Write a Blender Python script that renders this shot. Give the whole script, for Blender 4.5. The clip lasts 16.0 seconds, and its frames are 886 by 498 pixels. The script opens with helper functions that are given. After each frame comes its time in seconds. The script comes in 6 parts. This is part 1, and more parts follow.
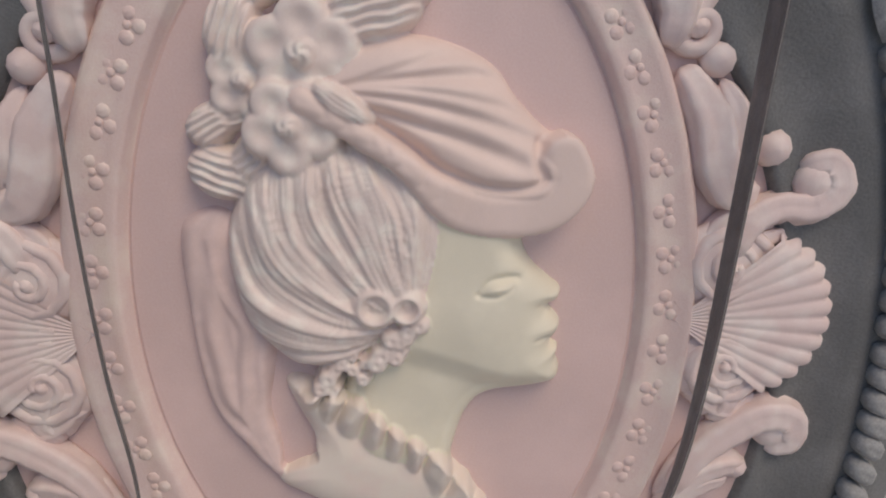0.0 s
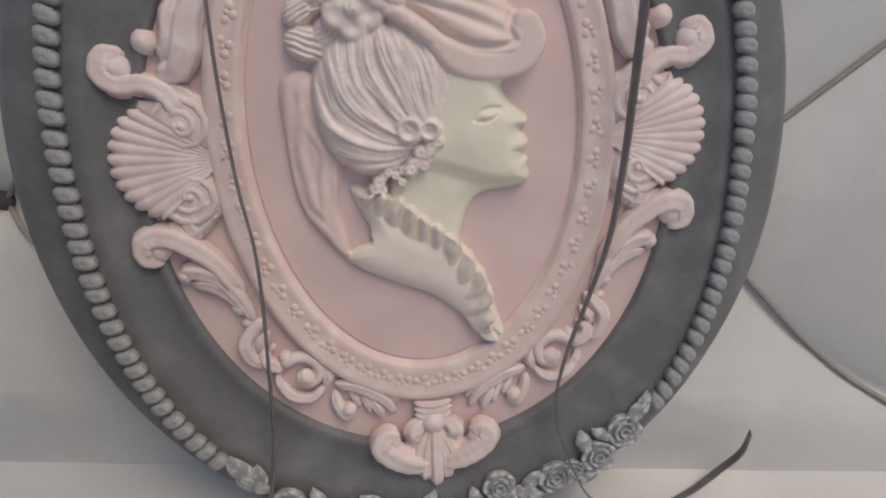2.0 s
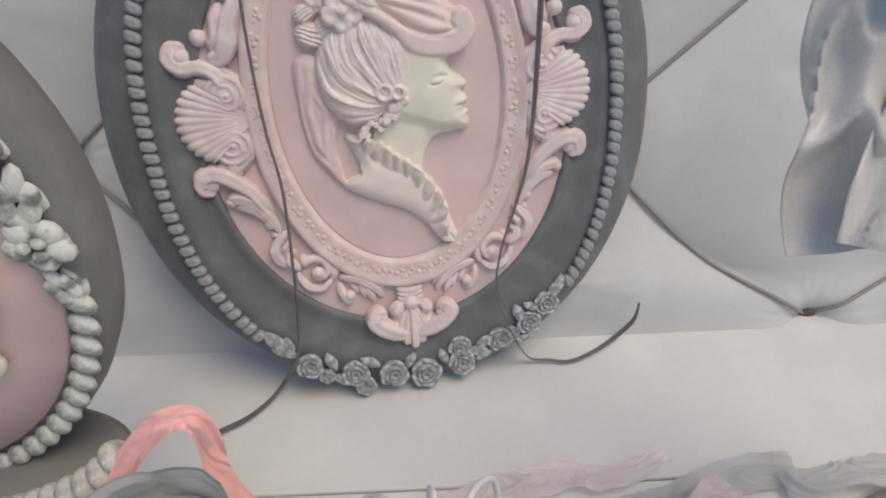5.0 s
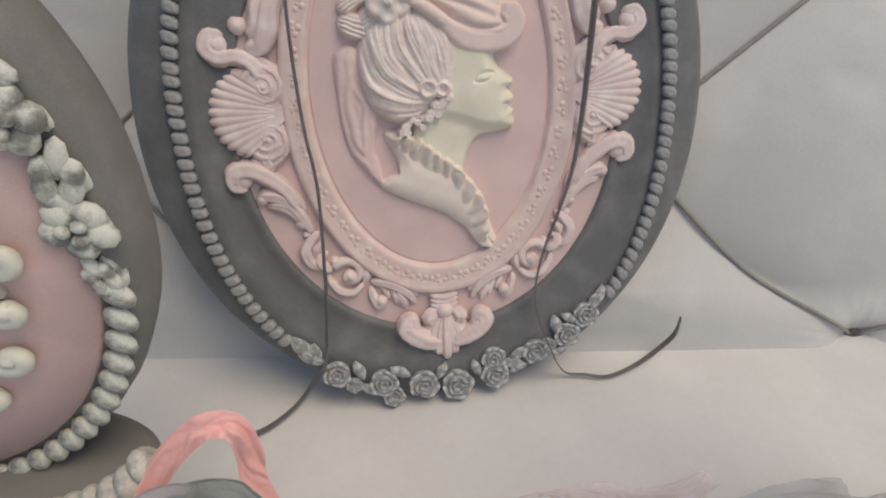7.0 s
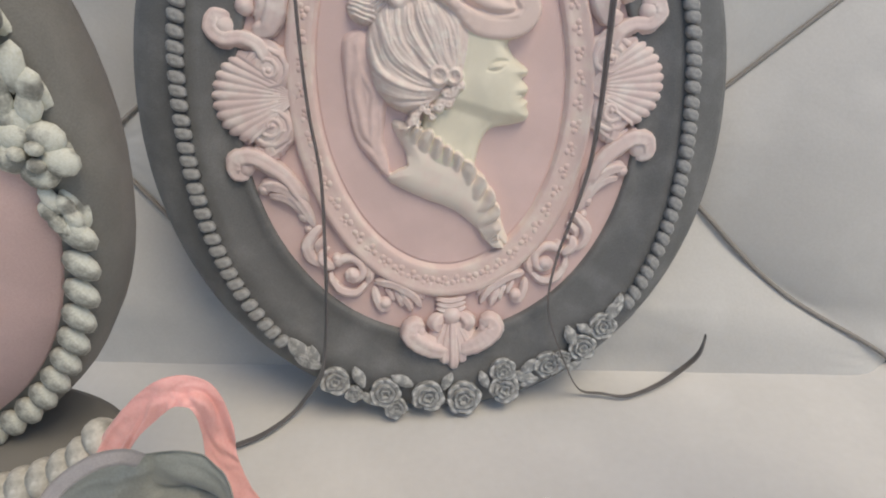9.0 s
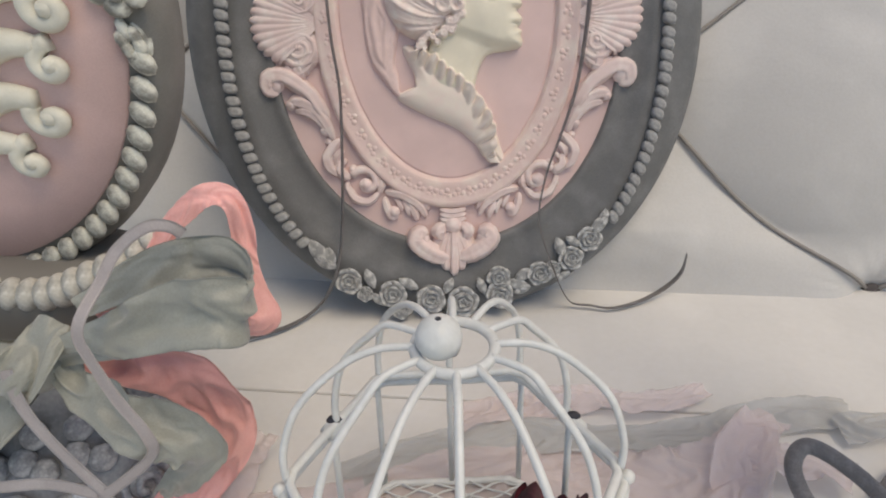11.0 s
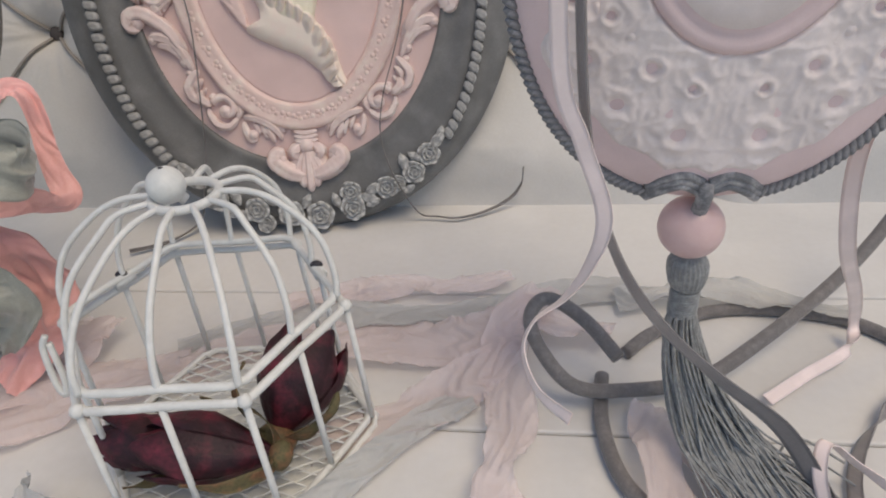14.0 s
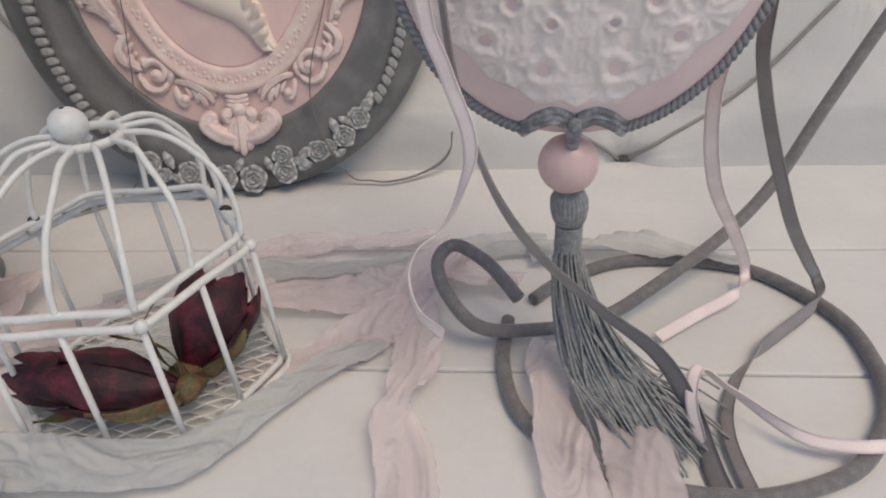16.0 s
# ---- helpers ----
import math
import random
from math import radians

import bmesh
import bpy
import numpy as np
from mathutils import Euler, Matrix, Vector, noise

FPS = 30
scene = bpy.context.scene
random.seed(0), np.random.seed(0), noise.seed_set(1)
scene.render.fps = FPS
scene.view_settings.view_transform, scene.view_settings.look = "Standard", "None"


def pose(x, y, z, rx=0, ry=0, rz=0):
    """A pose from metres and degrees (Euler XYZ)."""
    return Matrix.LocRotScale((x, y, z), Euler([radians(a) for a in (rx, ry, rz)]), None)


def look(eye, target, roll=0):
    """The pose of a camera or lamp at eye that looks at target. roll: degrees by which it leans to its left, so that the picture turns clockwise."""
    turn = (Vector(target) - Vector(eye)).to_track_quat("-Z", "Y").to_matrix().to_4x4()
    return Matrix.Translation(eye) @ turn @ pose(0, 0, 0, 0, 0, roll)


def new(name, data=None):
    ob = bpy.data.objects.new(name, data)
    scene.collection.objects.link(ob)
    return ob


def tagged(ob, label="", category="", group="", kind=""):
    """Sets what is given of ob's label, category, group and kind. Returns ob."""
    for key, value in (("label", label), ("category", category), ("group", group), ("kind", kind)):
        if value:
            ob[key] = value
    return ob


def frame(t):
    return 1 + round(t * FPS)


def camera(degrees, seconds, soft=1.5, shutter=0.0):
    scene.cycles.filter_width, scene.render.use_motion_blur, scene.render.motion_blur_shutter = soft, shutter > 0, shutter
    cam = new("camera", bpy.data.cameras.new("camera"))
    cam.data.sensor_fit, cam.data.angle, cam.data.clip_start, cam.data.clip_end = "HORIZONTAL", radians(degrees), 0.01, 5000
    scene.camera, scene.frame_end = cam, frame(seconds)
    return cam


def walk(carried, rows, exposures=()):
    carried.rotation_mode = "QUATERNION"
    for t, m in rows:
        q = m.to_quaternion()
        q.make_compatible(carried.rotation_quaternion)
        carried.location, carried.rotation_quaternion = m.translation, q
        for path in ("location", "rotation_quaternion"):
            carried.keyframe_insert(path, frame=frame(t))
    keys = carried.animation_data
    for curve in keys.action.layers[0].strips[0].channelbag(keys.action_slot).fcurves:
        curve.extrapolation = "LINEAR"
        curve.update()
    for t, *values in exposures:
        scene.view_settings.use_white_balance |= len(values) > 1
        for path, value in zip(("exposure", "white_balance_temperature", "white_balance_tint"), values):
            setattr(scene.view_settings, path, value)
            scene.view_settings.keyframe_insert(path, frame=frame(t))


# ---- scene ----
cam = camera(69.7, 16.0, soft=2.0)
PATH = [
    (0.0, 0.0209, -0.0604, 0.2293, 58.40, 0.10, 4.93),
    (0.5, 0.0213, -0.0702, 0.2289, 54.51, 2.37, 3.37),
    (1.0, 0.0144, -0.0891, 0.2314, 53.73, 2.90, 2.59),
    (1.5, 0.0152, -0.1111, 0.2328, 54.33, 2.76, 1.91),
    (2.0, 0.0166, -0.1404, 0.2347, 55.14, 1.43, 1.73),
    (2.5, 0.0179, -0.1602, 0.2565, 55.72, 2.14, 0.79),
    (3.0, 0.0260, -0.1887, 0.2747, 55.88, 2.09, 0.05),
    (3.5, 0.0325, -0.2072, 0.2692, 53.83, 2.37, -0.78),
    (4.0, 0.0337, -0.2167, 0.2716, 52.77, 1.59, -0.98),
    (4.5, 0.0295, -0.2248, 0.2756, 51.13, 2.26, -1.56),
    (7.0, 0.0060, -0.2150, 0.2640, 52.40, 1.08, -0.30),
    (7.6, 0.0120, -0.2220, 0.2455, 56.20, 2.55, -0.65),
    (8.2, 0.0100, -0.2140, 0.2390, 56.13, 1.25, 0.03),
    (10.3, 0.0230, -0.2339, 0.2336, 58.32, 1.32, 4.91),
    (10.5, 0.0250, -0.2428, 0.2364, 57.94, 1.03, 4.83),
    (11.0, 0.0310, -0.2735, 0.2108, 58.72, 1.44, 5.61),
    (11.5, 0.0446, -0.2943, 0.1973, 57.78, 2.04, 6.82),
    (12.0, 0.0531, -0.2986, 0.1956, 57.05, 3.00, 7.66),
    (12.5, 0.0623, -0.2966, 0.1943, 56.73, 3.50, 7.97),
    (13.0, 0.0683, -0.2979, 0.1985, 56.98, 3.22, 8.21),
    (13.5, 0.0966, -0.3099, 0.1981, 57.23, 3.52, 7.47),
    (14.0, 0.1278, -0.3174, 0.1927, 57.34, 3.74, 5.99),
    (14.5, 0.1545, -0.3304, 0.1827, 57.03, 3.42, 4.65),
    (15.0, 0.1576, -0.3348, 0.1819, 56.72, 2.89, 4.05),
    (15.5, 0.1594, -0.3344, 0.1839, 56.55, 2.68, 3.80),
    (16.0, 0.1559, -0.3347, 0.1816, 56.62, 2.78, 3.98),
]
walk(cam, [(t, pose(x, y, z, rx, ry, rz)) for t, x, y, z, rx, ry, rz in PATH], exposures=[(0, -0.10, 7180, 14), (1.5, -0.08, 7100, 13), (2.5, -0.12, 7000, 12), (3.3, -0.14, 6960, 12), (4, 0.06, 6800, 9), (4.6, 0.18, 6780, 9), (7, 0.07, 7150, 10), (8, 0.18, 7080, 8), (11, 0.18, 7220, 10), (13, 0.12, 7160, 11), (16, 0.02, 7200, 12)])

# ---- light ----
world = bpy.data.worlds.new("overcast_sky")
scene.world = world
world.use_nodes = True
wn = world.node_tree
sky = wn.nodes.new("ShaderNodeTexSky")
sky.sky_type = "NISHITA"
sky.sun_disc = False
sky.sun_elevation = radians(66)
sky.sun_rotation = radians(120)
wn.nodes["Background"].inputs["Strength"].default_value = 0.135
wn.links.new(sky.outputs["Color"], wn.nodes["Background"].inputs["Color"])
sun = new("sun", bpy.data.lights.new("sun", "SUN"))
sun.data.energy, sun.data.angle, sun.data.color = 1.35, radians(34), (1.0, 0.865, 0.66)
sun.matrix_world = look((0.44, -0.36, 1.18), (0, 0, 0))

# ---- materials ----
def mat(name, color, rough=0.6, spread=0.06, scale=60.0, bump=0.15, fine=400.0, second=None, sheen=0.0, metal=0.0, sss=0.0, mixlo=0.45, mixhi=0.7, sheer=0.0):
    """Two scales of colour variation, fine grain relief; second: colour of worn or dusty patches."""
    m = bpy.data.materials.new(name)
    m.use_nodes = True
    nt = m.node_tree
    b = nt.nodes["Principled BSDF"]
    b.inputs["Roughness"].default_value = rough
    b.inputs["Metallic"].default_value = metal
    if sheen:
        b.inputs["Sheen Weight"].default_value = sheen
    if sheer:
        tr, tl, mx, mx2 = (nt.nodes.new("ShaderNode" + k) for k in ("BsdfTransparent", "BsdfTranslucent", "MixShader", "MixShader"))
        tl.inputs["Color"].default_value = (*color, 1)
        mx.inputs["Fac"].default_value, mx2.inputs["Fac"].default_value = 0.25, sheer
        nt.links.new(b.outputs[0], mx.inputs[1])
        nt.links.new(tl.outputs[0], mx.inputs[2])
        nt.links.new(mx.outputs[0], mx2.inputs[1])
        nt.links.new(tr.outputs[0], mx2.inputs[2])
        nt.links.new(mx2.outputs[0], nt.nodes["Material Output"].inputs["Surface"])
    if sss:
        b.inputs["Subsurface Weight"].default_value = sss
        b.inputs["Subsurface Radius"].default_value = (0.004, 0.003, 0.002)
        b.inputs["Subsurface Scale"].default_value = 1.0
    co = nt.nodes.new("ShaderNodeTexCoord")
    n1 = nt.nodes.new("ShaderNodeTexNoise")
    n1.inputs["Scale"].default_value, n1.inputs["Detail"].default_value = scale, 6
    nt.links.new(co.outputs["Object"], n1.inputs["Vector"])
    ramp = nt.nodes.new("ShaderNodeValToRGB")
    ramp.color_ramp.elements[0].position, ramp.color_ramp.elements[1].position = mixlo, mixhi
    c2 = second or [min(1, c * (1 + 2 * spread)) for c in color]
    ramp.color_ramp.elements[0].color = (*[c * (1 - spread) for c in color], 1)
    ramp.color_ramp.elements[1].color = (*c2, 1)
    nt.links.new(n1.outputs["Fac"], ramp.inputs["Fac"])
    n2 = nt.nodes.new("ShaderNodeTexNoise")
    n2.inputs["Scale"].default_value, n2.inputs["Detail"].default_value = fine, 4
    nt.links.new(co.outputs["Object"], n2.inputs["Vector"])
    mix = nt.nodes.new("ShaderNodeMixRGB")
    mix.blend_type = "OVERLAY"
    mix.inputs["Fac"].default_value = min(1, spread * 3)
    nt.links.new(ramp.outputs["Color"], mix.inputs["Color1"])
    nt.links.new(n2.outputs["Fac"], mix.inputs["Color2"])
    nt.links.new(mix.outputs["Color"], b.inputs["Base Color"])
    if bump:
        bp = nt.nodes.new("ShaderNodeBump")
        bp.inputs["Strength"].default_value, bp.inputs["Distance"].default_value = bump, 0.0006
        nt.links.new(n2.outputs["Fac"], bp.inputs["Height"])
        nt.links.new(bp.outputs["Normal"], b.inputs["Normal"])
    return m


WHITE_WOOD = mat("white_painted_wood", (0.68, 0.67, 0.65), 0.5, 0.03, 18, 0.10, 250)
LEATHER = mat("white_tufted_leather", (0.60, 0.59, 0.57), 0.62, 0.03, 25, 0.12, 700)
SEAM = mat("dark_seam_thread", (0.09, 0.08, 0.08), 0.8)
WIRE = mat("white_enamelled_wire", (0.70, 0.71, 0.69), 0.38, 0.04, 200, 0.15, 900)
CHIP = mat("chipped_dark_metal", (0.03, 0.03, 0.04), 0.6)
CORD = mat("grey_round_cord", (0.185, 0.174, 0.173), 0.75, 0.10, 300, 0.4, 1500, sheen=0.3)
GREY_RIBBON = mat("grey_satin_ribbon", (0.25, 0.23, 0.227), 0.45, 0.08, 80, 0.2, 2000, sheen=0.3)
PINK_RIBBON = mat("pink_satin_ribbon", (0.91, 0.77, 0.74), 0.4, 0.05, 80, 0.15, 2000, sheen=0.3)
CORAL = mat("coral_satin_ribbon", (0.86, 0.43, 0.39), 0.42, 0.06, 60, 0.15, 1500, sheen=0.3)
SAGE = mat("grey_green_silk_ribbon", (0.31, 0.315, 0.275), 0.45, 0.06, 60, 0.2, 1500, sheen=0.3)
PINK_SILK = mat("crumpled_pink_silk", (0.93, 0.82, 0.805), 0.6, 0.02, 60, 0.5, 2600, sheen=0.3, sheer=0.52)
GREY_SILK = mat("crumpled_grey_silk", (0.70, 0.70, 0.685), 0.55, 0.04, 60, 0.5, 2400, sheen=0.3, sheer=0.42)
BEAD = mat("pink_pearl", (0.70, 0.50, 0.49), 0.28, 0.03, 60, 0.02, 600)
THREAD = mat("grey_tassel_thread", (0.27, 0.28, 0.282), 0.5, 0.15, 500, 0.2, 2500, sheen=0.2)
PETAL = mat("dried_red_petal", (0.038, 0.006, 0.012), 0.55, 0.25, 90, 0.5, 700, second=(0.15, 0.016, 0.032))
SEPAL = mat("dried_green_sepal", (0.14, 0.12, 0.055), 0.75, 0.2, 200, 0.5, 800, second=(0.22, 0.10, 0.05))


# ---- geometry helpers ----
def mesh_of(name, verts, faces, smooth=True):
    me = bpy.data.meshes.new(name)
    me.from_pydata([tuple(map(float, v)) for v in verts], [], [tuple(map(int, f)) for f in faces])
    me.update()
    if smooth:
        me.polygons.foreach_set("use_smooth", [True] * len(me.polygons))
    return me


def part(name, geo, material, parent=None, label="", smooth=True, m=None):
    """One mesh object from (verts, faces) or from shared mesh data, under parent."""
    me = geo if isinstance(geo, bpy.types.Mesh) else mesh_of(name, *geo, smooth=smooth)
    if material and not me.materials:
        me.materials.append(material)
    ob = new(name, me)
    if parent:
        ob.parent = parent
    if m is not None:
        ob.matrix_basis = m
    if label:
        ob["label"] = label
    return ob


def thing(name, label, category, group="", m=None):
    ob = tagged(new(name), label, category, group)
    ob.empty_display_size = 0.01
    if m is not None:
        ob.matrix_basis = m
    return ob


def merge(*geos):
    vs, fs, k = [], [], 0
    for v, f in geos:
        vs.extend(v)
        fs.extend([tuple(i + k for i in q) for q in f])
        k += len(v)
    return vs, fs


def curve_pts(pts, n=8, closed=False):
    """Catmull-Rom through the control points, n steps a span."""
    p = [np.array(q, float) for q in pts]
    k = len(p)
    out = []
    for i in range(k if closed else k - 1):
        a, b, c, d = (p[(i + j) % k] if closed else p[min(max(i + j, 0), k - 1)] for j in (-1, 0, 1, 2))
        for s in range(n):
            t = s / n
            out.append(0.5 * (2 * b + (c - a) * t + (2 * a - 5 * b + 4 * c - d) * t * t + (3 * b - a - 3 * c + d) * t ** 3))
    if not closed:
        out.append(p[-1])
    return np.array(out)


def frames_along(path, up=(0, 0, 1)):
    path = np.asarray(path, float)
    tan = np.gradient(path, axis=0)
    tan /= np.linalg.norm(tan, axis=1)[:, None] + 1e-12
    nrm = np.array(up, float)
    out = []
    for t in tan:
        nrm = nrm - t * (nrm @ t)
        if np.linalg.norm(nrm) < 1e-3:
            nrm = np.cross(t, (1, 0.3, 0.2))
        nrm = nrm / np.linalg.norm(nrm)
        out.append((np.cross(t, nrm), nrm))
    return tan, out


def tube(path, r, n=8, flat=1.0, closed=False, cap=True):
    """Round bar along path; r a number or one a point; flat squashes it along its up side."""
    path = np.asarray(path, float)
    k = len(path)
    r = np.broadcast_to(np.asarray(r, float), (k,))
    if closed:
        ext = np.vstack([path[-1:], path, path[:1]])
        _, fr = frames_along(ext)
        fr = fr[1:-1]
    else:
        _, fr = frames_along(path)
    vs, fs = [], []
    for i in range(k):
        s, u = fr[i]
        for j in range(n):
            a = 2 * math.pi * j / n
            vs.append(path[i] + r[i] * (math.cos(a) * s + flat * math.sin(a) * u))
    for i in range(k if closed else k - 1):
        for j in range(n):
            a, b = i * n + j, i * n + (j + 1) % n
            c, d = ((i + 1) % k) * n + (j + 1) % n, ((i + 1) % k) * n + j
            fs.append((a, b, c, d))
    if cap and not closed:
        fs.append(tuple(range(n - 1, -1, -1)))
        fs.append(tuple((k - 1) * n + j for j in range(n)))
    return vs, fs


def ball(c, r, nu=12, nv=8, sx=1.0, sy=1.0, sz=1.0):
    vs, fs = [], []
    for i in range(nv + 1):
        th = math.pi * i / nv
        for j in range(nu):
            a = 2 * math.pi * j / nu
            vs.append((c[0] + r * sx * math.sin(th) * math.cos(a), c[1] + r * sy * math.sin(th) * math.sin(a), c[2] + r * sz * math.cos(th)))
    for i in range(nv):
        for j in range(nu):
            fs.append((i * nu + j, (i + 1) * nu + j, (i + 1) * nu + (j + 1) % nu, i * nu + (j + 1) % nu))
    return vs, fs


def loft(rings, close_ends=True):
    n = len(rings[0])
    vs = [v for r in rings for v in r]
    fs = []
    for i in range(len(rings) - 1):
        for j in range(n):
            fs.append((i * n + j, i * n + (j + 1) % n, (i + 1) * n + (j + 1) % n, (i + 1) * n + j))
    if close_ends:
        fs.append(tuple(range(n - 1, -1, -1)))
        fs.append(tuple((len(rings) - 1) * n + j for j in range(n)))
    return vs, fs


def oval(cx, cy, rx, ry, w, n=96, p=2.0, up=None):
    """A ring of points: superellipse in x and y at height w; up: another radius for the upper half."""
    out = []
    for j in range(n):
        a = 2 * math.pi * j / n
        c, s = math.cos(a), math.sin(a)
        x = math.copysign(abs(c) ** (2 / p), c) * rx
        y = math.copysign(abs(s) ** (2 / p), s) * (up if up and s > 0 else ry)
        out.append((cx + x, cy + y, w))
    return out


def strip(path, side, width, wave=0.0, waves=6.0, thick=0.0003, across=6, seed=0, ragged=0.0, crumple=0.0):
    """A cloth ribbon: path of points, side vectors (one or one a control point), thin but two-sided."""
    rnd = random.Random(seed)
    path = np.asarray(path, float)
    k = len(path)
    side = np.asarray(side, float)
    if side.ndim == 1:
        side = np.repeat(side[None], k, 0)
    elif len(side) != k:
        x = np.linspace(0, 1, len(side))
        side = np.stack([np.interp(np.linspace(0, 1, k), x, side[:, c]) for c in range(3)], 1)
    width = np.interp(np.linspace(0, 1, k), np.linspace(0, 1, np.size(width)), np.ravel(width))
    tan = np.gradient(path, axis=0)
    tan /= np.linalg.norm(tan, axis=1)[:, None] + 1e-12
    side = side - tan * (side * tan).sum(1)[:, None]
    side /= np.linalg.norm(side, axis=1)[:, None] + 1e-12
    up = np.cross(tan, side)
    ph = rnd.random() * 6
    top = []
    for i in range(k):
        s = i / (k - 1)
        for j in range(across + 1):
            q = j / across - 0.5
            edge = 1 + ragged * noise.noise(Vector((s * 40, 3.1 * seed + (9 if q > 0 else 0), 0)))
            p = path[i] + side[i] * q * width[i] * edge
            h = wave * math.sin(2 * math.pi * waves * s + ph + 2.2 * q) * (0.4 + abs(q))
            if crumple:
                v = Vector((p[0], p[1], p[2]))
                a1 = noise.noise(v * 42 + Vector((seed, 0, 0)))
                a2 = noise.noise(Vector((s * 7 + seed, q * 3.1, 0.5 * seed)))
                a3 = noise.noise(Vector((s * 16, q * 5.0 + s * 6, seed)))
                a4 = noise.noise(Vector((s * 5, q * 9 + 2.5 * a1, seed + 3.3)))
                h += crumple * (0.7 - 1.1 * abs(a2) ** 0.8 - 0.55 * abs(a3) ** 0.8 - 0.6 * abs(a4) ** 0.8)
            top.append(p + up[i] * h)
    top = np.array(top)
    n = across + 1
    off = np.repeat(up, n, 0) * thick
    vs = np.vstack([top, top - off])
    fs = []
    m = k * n
    for i in range(k - 1):
        for j in range(across):
            a = i * n + j
            fs.append((a, a + 1, a + n + 1, a + n))
            fs.append((m + a, m + a + n, m + a + n + 1, m + a + 1))
        for a in (i * n, i * n + across):
            fs.append((a, a + n, m + a + n, m + a))
    return vs, fs


def cloth(path, side, width, seed=0, fold=0.002, fine=0.0007, ragged=0.05, across=16, thick=0.0003, lift=0.0, floor=None, freq=1.0, crush=0.0):
    """A soft ribbon lying mostly flat, with a few sharp long creases; side: one vector a control point."""
    path = np.asarray(path, float)
    k = len(path)
    side = np.asarray(side, float)
    if len(side) != k:
        x = np.linspace(0, 1, len(side))
        side = np.stack([np.interp(np.linspace(0, 1, k), x, side[:, c]) for c in range(3)], 1)
    width = np.interp(np.linspace(0, 1, k), np.linspace(0, 1, np.size(width)), np.ravel(width))
    tan = np.gradient(path, axis=0)
    arc = np.concatenate([[0], np.cumsum(np.linalg.norm(np.diff(path, axis=0), axis=1))])
    tan /= np.linalg.norm(tan, axis=1)[:, None] + 1e-12
    side = side - tan * (side * tan).sum(1)[:, None]
    side /= np.linalg.norm(side, axis=1)[:, None] + 1e-12
    up = np.cross(tan, side)
    top = []
    for i in range(k):
        s = arc[i]
        for j in range(across + 1):
            q = j / across - 0.5
            rim = 1 + ragged * (noise.noise(Vector((s * 90, 3.1 * seed + (9 if q > 0 else 0), 0))) + 0.5 * noise.noise(Vector((s * 420, 5.1 * seed + (9 if q > 0 else 0), 2))))
            y = q * width[i] * rim
            n1 = noise.noise(Vector((freq * s * 26 + 7.3 * seed, freq * (y * 75 + s * 9), 1.7 * seed)))
            n2 = noise.noise(Vector((s * 52 + y * 60, y * 150 - s * 20, 2.9 * seed + 4)))
            n3 = noise.noise(Vector((s * 30, 11.0, 5.3 * seed + (3 if q > 0 else 0))))
            h = fold * (max(0.0, 1 - 2.8 * abs(n1)) ** 1.2 - 0.3 + 0.5 * n1) + fine * (max(0.0, 1 - 3.2 * abs(n2)) - 0.3) + lift * (2 * abs(q)) ** 3 * (0.3 + n3)
            if crush:
                cell_ = noise.voronoi(Vector((s * 62 + 5 * n1, y * 95 + 3.3 * seed, 1.1 * seed)))[0]
                grain = noise.voronoi(Vector((s * 150 + 3 * n2, y * 210, 2.3 * seed)))[0]
                h += crush * (cell_[0] - 0.4) + 0.32 * crush * (grain[0] - 0.4)
            p = path[i] + side[i] * y + up[i] * h
            if floor is not None and p[2] < floor:
                p[2] = floor + 0.1 * min(0.004, floor - p[2])
            top.append(p)
    top = np.array(top)
    n = across + 1
    vs = np.vstack([top, top - np.repeat(up, n, 0) * thick])
    fs = []
    m = k * n
    for i in range(k - 1):
        for j in range(across):
            a = i * n + j
            fs.append((a, a + 1, a + n + 1, a + n))
            fs.append((m + a, m + a + n, m + a + n + 1, m + a + 1))
        for a in (i * n, i * n + across):
            fs.append((a, a + n, m + a + n, m + a))
    return vs, fs


# ---- the table and the tufted wall ----
WALL_Y, SLOPE = 0.026, 0.37
table = tagged(new("table_top"), "white painted wooden plank table top with narrow joints", "table", kind="structure")
plank_depth = 0.0877


def plank_geo(x0, x1, d, h, b=0.0012):
    rings = []
    for z, i in ((-h, 0), (-b, 0), (-b * 0.3, b * 0.35), (0, b)):
        rings.append([(x0 + i, i, z), (x1 - i, i, z), (x1 - i, d - i, z), (x0 + i, d - i, z)])
    return loft(rings)


plank_me = mesh_of("plank", *plank_geo(-1.0, 1.2, plank_depth - 0.0008, 0.022), smooth=False)
for i in range(-8, 0):
    ob = part("plank", plank_me, WHITE_WOOD, table)
    ob.matrix_basis = pose(0.013 * i, -0.0605 + plank_depth * i, 0)
part("plank", plank_geo(-1.0, 1.2, 0.26, 0.022), WHITE_WOOD, table, smooth=False, m=pose(0, -0.0605, 0))


def wall_point(x, s, out=0.0):
    """A point of the leaning upholstery: x along it, s up its slope, out towards the room."""
    n = math.hypot(1, SLOPE)
    return np.array((x, WALL_Y + (SLOPE * s - out) / n, (s + SLOPE * out) / n))


BX, BS, SAG = 0.278, 0.112, 0.012
BUTTONS = [(0.236 + BX * (i + 0.5 * (j % 2)), 0.004 + BS * j) for j in range(-2, 8) for i in range(-4, 5)]


